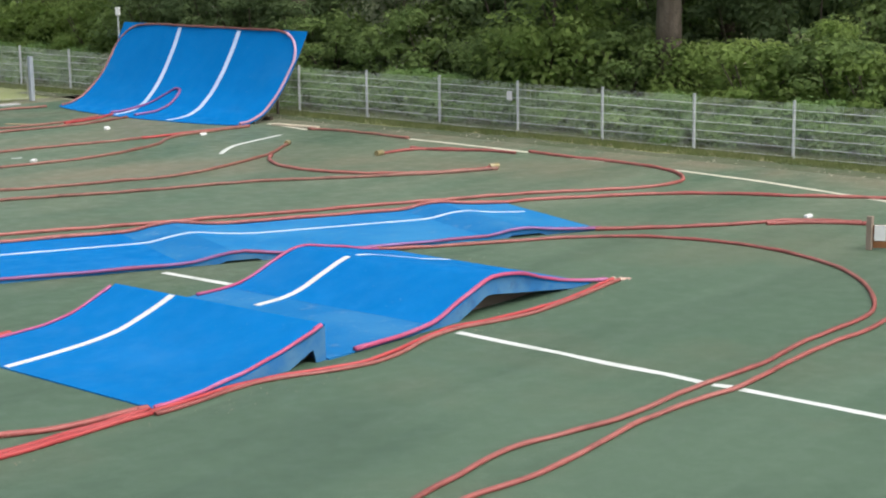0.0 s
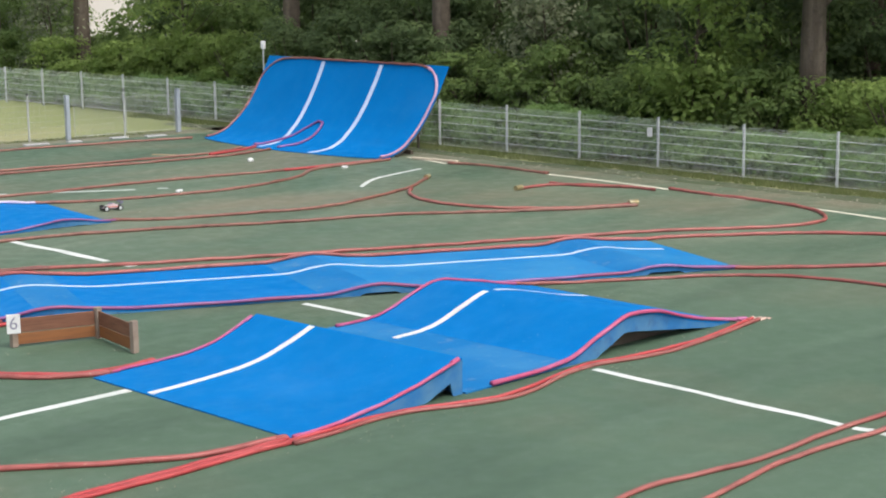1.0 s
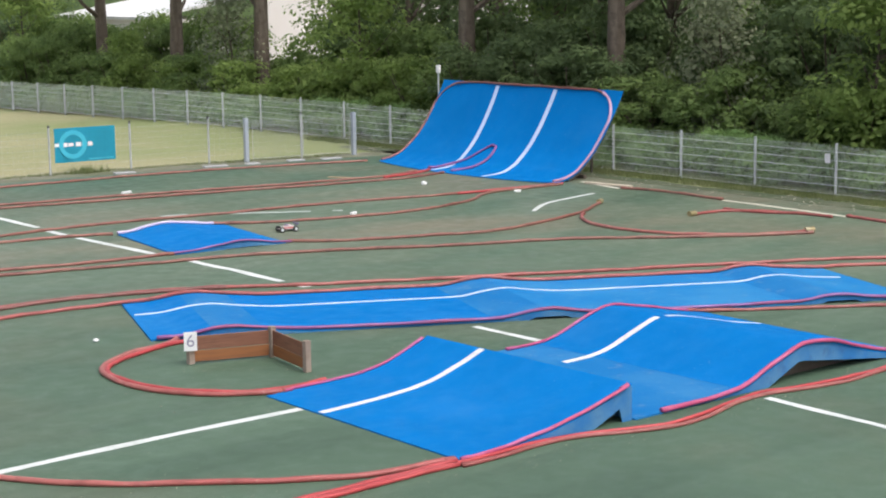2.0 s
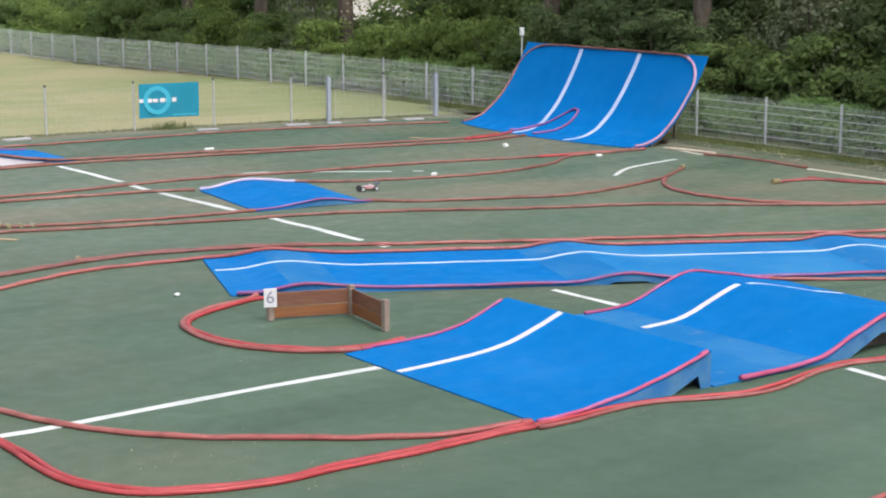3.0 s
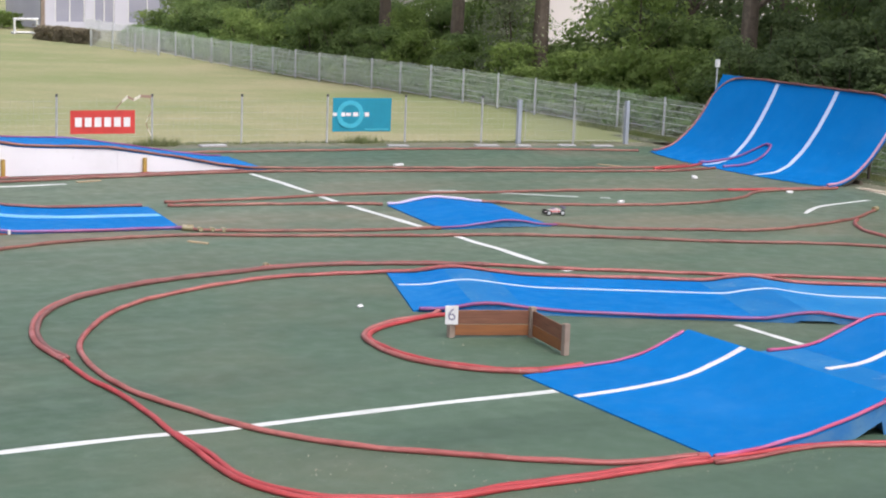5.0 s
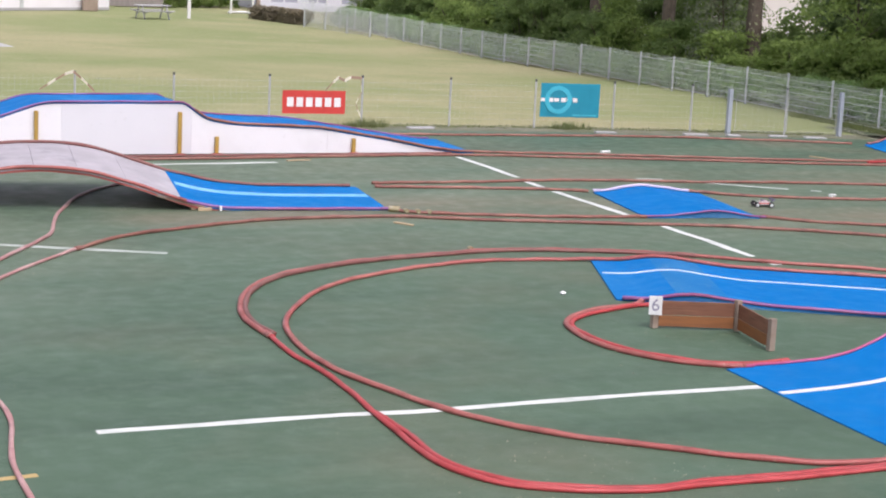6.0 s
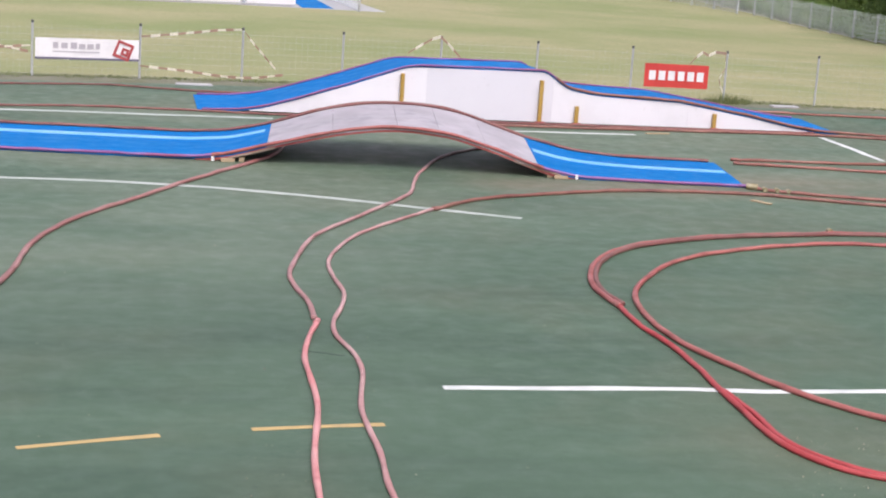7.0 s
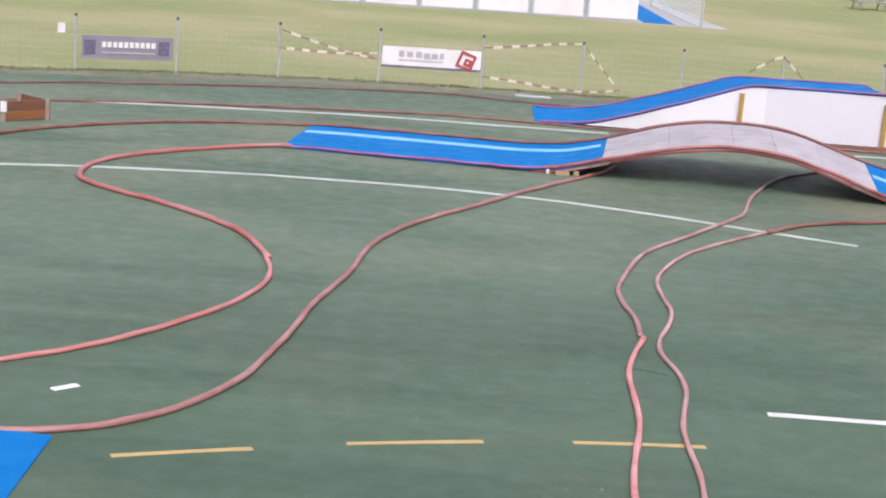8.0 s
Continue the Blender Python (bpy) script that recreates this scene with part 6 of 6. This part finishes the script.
picnic_table(22.7, 97.0, 12)
goal = thing("small_goal", "small white steel football goal on the lawn", "goal")
for pts in ([(29.35, 104.3, gz), (29.35, 104.3, 0.46)], [(30.75, 104.3, gz), (30.75, 104.3, 0.46)], [(29.27, 104.3, 0.46), (30.83, 104.3, 0.46)], [(29.35, 104.3, gz + 0.04), (29.45, 105.2, gz + 0.04)], [(30.75, 104.3, gz + 0.04), (30.65, 105.2, gz + 0.04)], [(29.45, 105.2, gz + 0.04), (30.65, 105.2, gz + 0.04)]):
    part("bar", tube_bm(pts, 0.075, 8), M_SIGN, goal)
sign = thing("path_sign", "white post with a blue sign on the lawn", "sign")
part("post", box_bm((25.0, 98.0, gz), (25.18, 98.12, 1.6)), M_SIGN, sign)
part("plate", box_bm((24.72, 97.95, 0.72), (25.46, 97.99, 1.7), None, 0.01), plain("sign_blue", (0.12, 0.33, 0.62, 1)), sign, "pale blue plate")


def hedge(label, a, b, depth, h, mat, seed, count):
    """A clipped hedge from a to b."""
    r = random.Random(seed)
    d = (Vector(b) - Vector(a))
    n = Vector((-d.y, d.x)).normalized()
    cl = []
    for _ in range(count):
        p = Vector(a) + d * r.random() + n * r.uniform(-depth / 2, depth / 2)
        cl.append((p.x, p.y, gz + 0.08 + r.random() * (h - 0.12), r.uniform(0.12, 0.24)))
    ob = thing("hedge", label, "hedge", "hedges")
    lf = new("foliage", leaf_cloud("foliage", cl, 26, 0.07, mat, seed))
    lf.parent = ob
    return ob


M_BROWN_HEDGE = leaf_material("brown_hedge_leaf", (0.27, 0.235, 0.17, 1), (0.36, 0.32, 0.23, 1))
hedge("clipped light-green hedge beyond the lawn", (26.2, 109.5), (31.5, 111.5), 1.6, 1.1, M_LEAF_C, 41, 420)
hedge("low brown-green hedge before the pale building", (29.5, 99.8), (31.2, 94.6), 0.8, 0.82, M_BROWN_HEDGE, 42, 420)
hedge("dark green hedge beyond the lawn", (20.0, 117.0), (31.0, 120.0), 2.5, 3.2, M_LEAF_B, 43, 900)

white_wall = thing("boundary_wall", "white-painted wall beyond the boarded play court", "wall")
u = Vector((21.8 - 14.9, 104.4 - 100.9, 0)).normalized()
m = Matrix.Translation((14.9 - u.x * 14, 100.9 - u.y * 14, gz)) @ Matrix.Rotation(math.atan2(u.y, u.x), 4, "Z")
part("wall", box_bm((0, 0, 0), (21.7, 0.2, 2.6), m, 0.01), M_WHITE_BOARD, white_wall)
part("plinth", box_bm((0, -0.03, 0), (21.7, -0.002, 0.16), m, 0.005), M_CONCRETE, white_wall, "grey plinth")
part("coping", box_bm((-0.02, -0.05, 2.602), (21.72, 0.25, 2.68), m, 0.01), M_CONCRETE, white_wall)
for k in (5.0, 10.5, 15.2):
    part("pilaster", box_bm((k, -0.06, 0.16), (k + 0.25, -0.002, 2.6), m, 0.01), M_GALV, white_wall, "grey post")
bin_ = thing("storage_box", "brown wooden box standing before the white wall", "box")
part("body", box_bm((19.9, 102.9, gz), (20.8, 103.4, gz + 0.75), None, 0.03), M_STAKE, bin_)
part("lid", box_bm((19.85, 102.85, gz + 0.752), (20.85, 103.45, gz + 0.80), None, 0.01), M_BROWN, bin_)

end_fence = thing("mesh_fence", "short grey mesh fence closing the far end of the lawn", "fence")
pv, pf = wire_panel(2.4, 1.0, 0.05, 0.20, 0.006, 0.005, False)
end_panel = raw_mesh("mesh_panel", pv, pf, M_WIRE_B)
for k in range(4):
    x, y = 31.75 - 0.44 * k, 85.8 + 2.38 * k
    part("post", box_bm((x - 0.04, y - 0.04, gz), (x + 0.04, y + 0.04, gz + 1.08), None, 0.01), M_GALV, end_fence)
    if k < 3:
        ob = new("mesh_panel", end_panel)
        ob.parent = end_fence
        ob.matrix_local = Matrix.Translation((x, y, gz)) @ Matrix.Rotation(math.atan2(2.38, -0.44) - math.pi / 2, 4, "Z")

house = thing("clubhouse", "pale lavender-white building with wide grey windows", "building")
M_PALE_WALL = material("pale_render", (0.62, 0.62, 0.70, 1), [((0.52, 0.52, 0.60, 1), 0.5, 0.5, 0.4, 0.65)], rough=0.8)
M_PANE = material("window_pane", (0.33, 0.34, 0.42, 1), [((0.42, 0.42, 0.50, 1), 0.6, 0.4, 0.4, 0.65)], rough=0.2)
hx0, hx1, hy0, hy1 = 32.6, 41.5, 109.0, 118.0
wins = [(33.3, 35.3), (35.9, 37.3), (38.2, 40.9)]
xs = [hx0] + [v for w in wins for v in w] + [hx1]
walls = [((xs[i], hy0, gz), (xs[i + 1], hy0 + 0.3, 5.0)) for i in range(0, len(xs), 2)]
for u, w in wins:
    walls += [((u, hy0, gz), (w, hy0 + 0.3, 0.1)), ((u, hy0, 2.3), (w, hy0 + 0.3, 5.0))]
walls += [((hx0, hy0 + 0.3, gz), (hx0 + 0.3, hy1, 5.0)), ((hx1 - 0.3, hy0 + 0.3, gz), (hx1, hy1, 5.0)), ((hx0 + 0.3, hy1 - 0.3, gz), (hx1 - 0.3, hy1, 5.0))]
for lo, hi in walls:
    part("wall", box_bm(lo, hi, None, 0.0), M_PALE_WALL, house)
part("roof", box_bm((hx0 - 0.4, hy0 - 0.4, 5.0), (hx1 + 0.4, hy1 + 0.4, 5.25), None, 0.02), M_STAKE, house, "flat grey-brown roof")
for u, w in wins:
    win = part("window", box_bm((u, hy0 + 0.12, 0.1), (w, hy0 + 0.16, 2.3), None, 0.0), M_PANE, house, "wide grey window")
    for q in (u, (u + w) / 2 - 0.04, w - 0.08):
        part("frame", box_bm((q, hy0 + 0.06, 0.1), (q + 0.08, hy0 + 0.12, 2.3), None, 0.005), M_SIGN, win)
part("corner_post", box_bm((32.35, 108.8, gz), (32.58, 109.0, 5.0)), M_STAKE, house, "grey corner post")
shed = thing("shed", "grey-brown shed at the far end of the lawn", "shed")
part("wall", box_bm((22.0, 109, gz), (26.2, 115, 3.0), None, 0.02), material("shed_cladding", (0.27, 0.24, 0.23, 1), [((0.2, 0.18, 0.17, 1), 0.6, 1.0, 0.4, 0.6, (6, 6, 1))], rough=0.8), shed)
part("roof", box_bm((21.7, 108.7, 3.004), (26.5, 115.3, 3.2), None, 0.02), M_STAKE, shed)
villa = thing("apartment_house", "pale pinkish house glimpsed between the trees", "house")
M_PINK_WALL = material("pinkish_render", (0.83, 0.78, 0.77, 1), [((0.76, 0.70, 0.69, 1), 0.5, 0.4, 0.4, 0.65)], rough=0.85)
part("wall", box_bm((51, 62, -0.5), (57, 76, 8.0), None, 0.02), M_PINK_WALL, villa)
for k in range(3):
    win = part("window", box_bm((50.93, 64 + k * 4, 5.0), (50.99, 66 + k * 4, 6.4), None, 0.0), M_PANE, villa)
    part("sill", box_bm((50.85, 63.9 + k * 4, 4.9), (50.99, 66.1 + k * 4, 5.0), None, 0.01), M_SIGN, win)
part("roof", box_bm((50.5, 61.5, 8.0), (57.5, 76.5, 8.4), None, 0.02), M_STAKE, villa)
villa.matrix_world = Matrix.Translation((51, 73, 0)) @ Matrix.Rotation(radians(60), 4, "Z") @ Matrix.Translation((-51, -73, 0))
annex = thing("low_outbuilding", "low building with a white sloping roof glimpsed over the shrubs", "building")
part("wall", box_bm((44.7, 80.2, -0.5), (50.3, 89.8, 3.05), None, 0.02), M_PINK_WALL, annex)
bm = bmesh.new()
eave = [bm.verts.new(p) for p in ((44.4, 79.9, 3.06), (44.4, 90.1, 3.06), (50.5, 90.1, 4.0), (50.5, 79.9, 4.0), (44.4, 79.9, 3.22), (44.4, 90.1, 3.22), (50.5, 90.1, 4.16), (50.5, 79.9, 4.16))]
for f in ((0, 1, 2, 3), (7, 6, 5, 4), (4, 5, 1, 0), (5, 6, 2, 1), (6, 7, 3, 2), (7, 4, 0, 3)):
    bm.faces.new([eave[q] for q in f])
bmesh.ops.recalc_face_normals(bm, faces=bm.faces)
part("roof", bm, M_SIGN, annex, "white sheet roof")
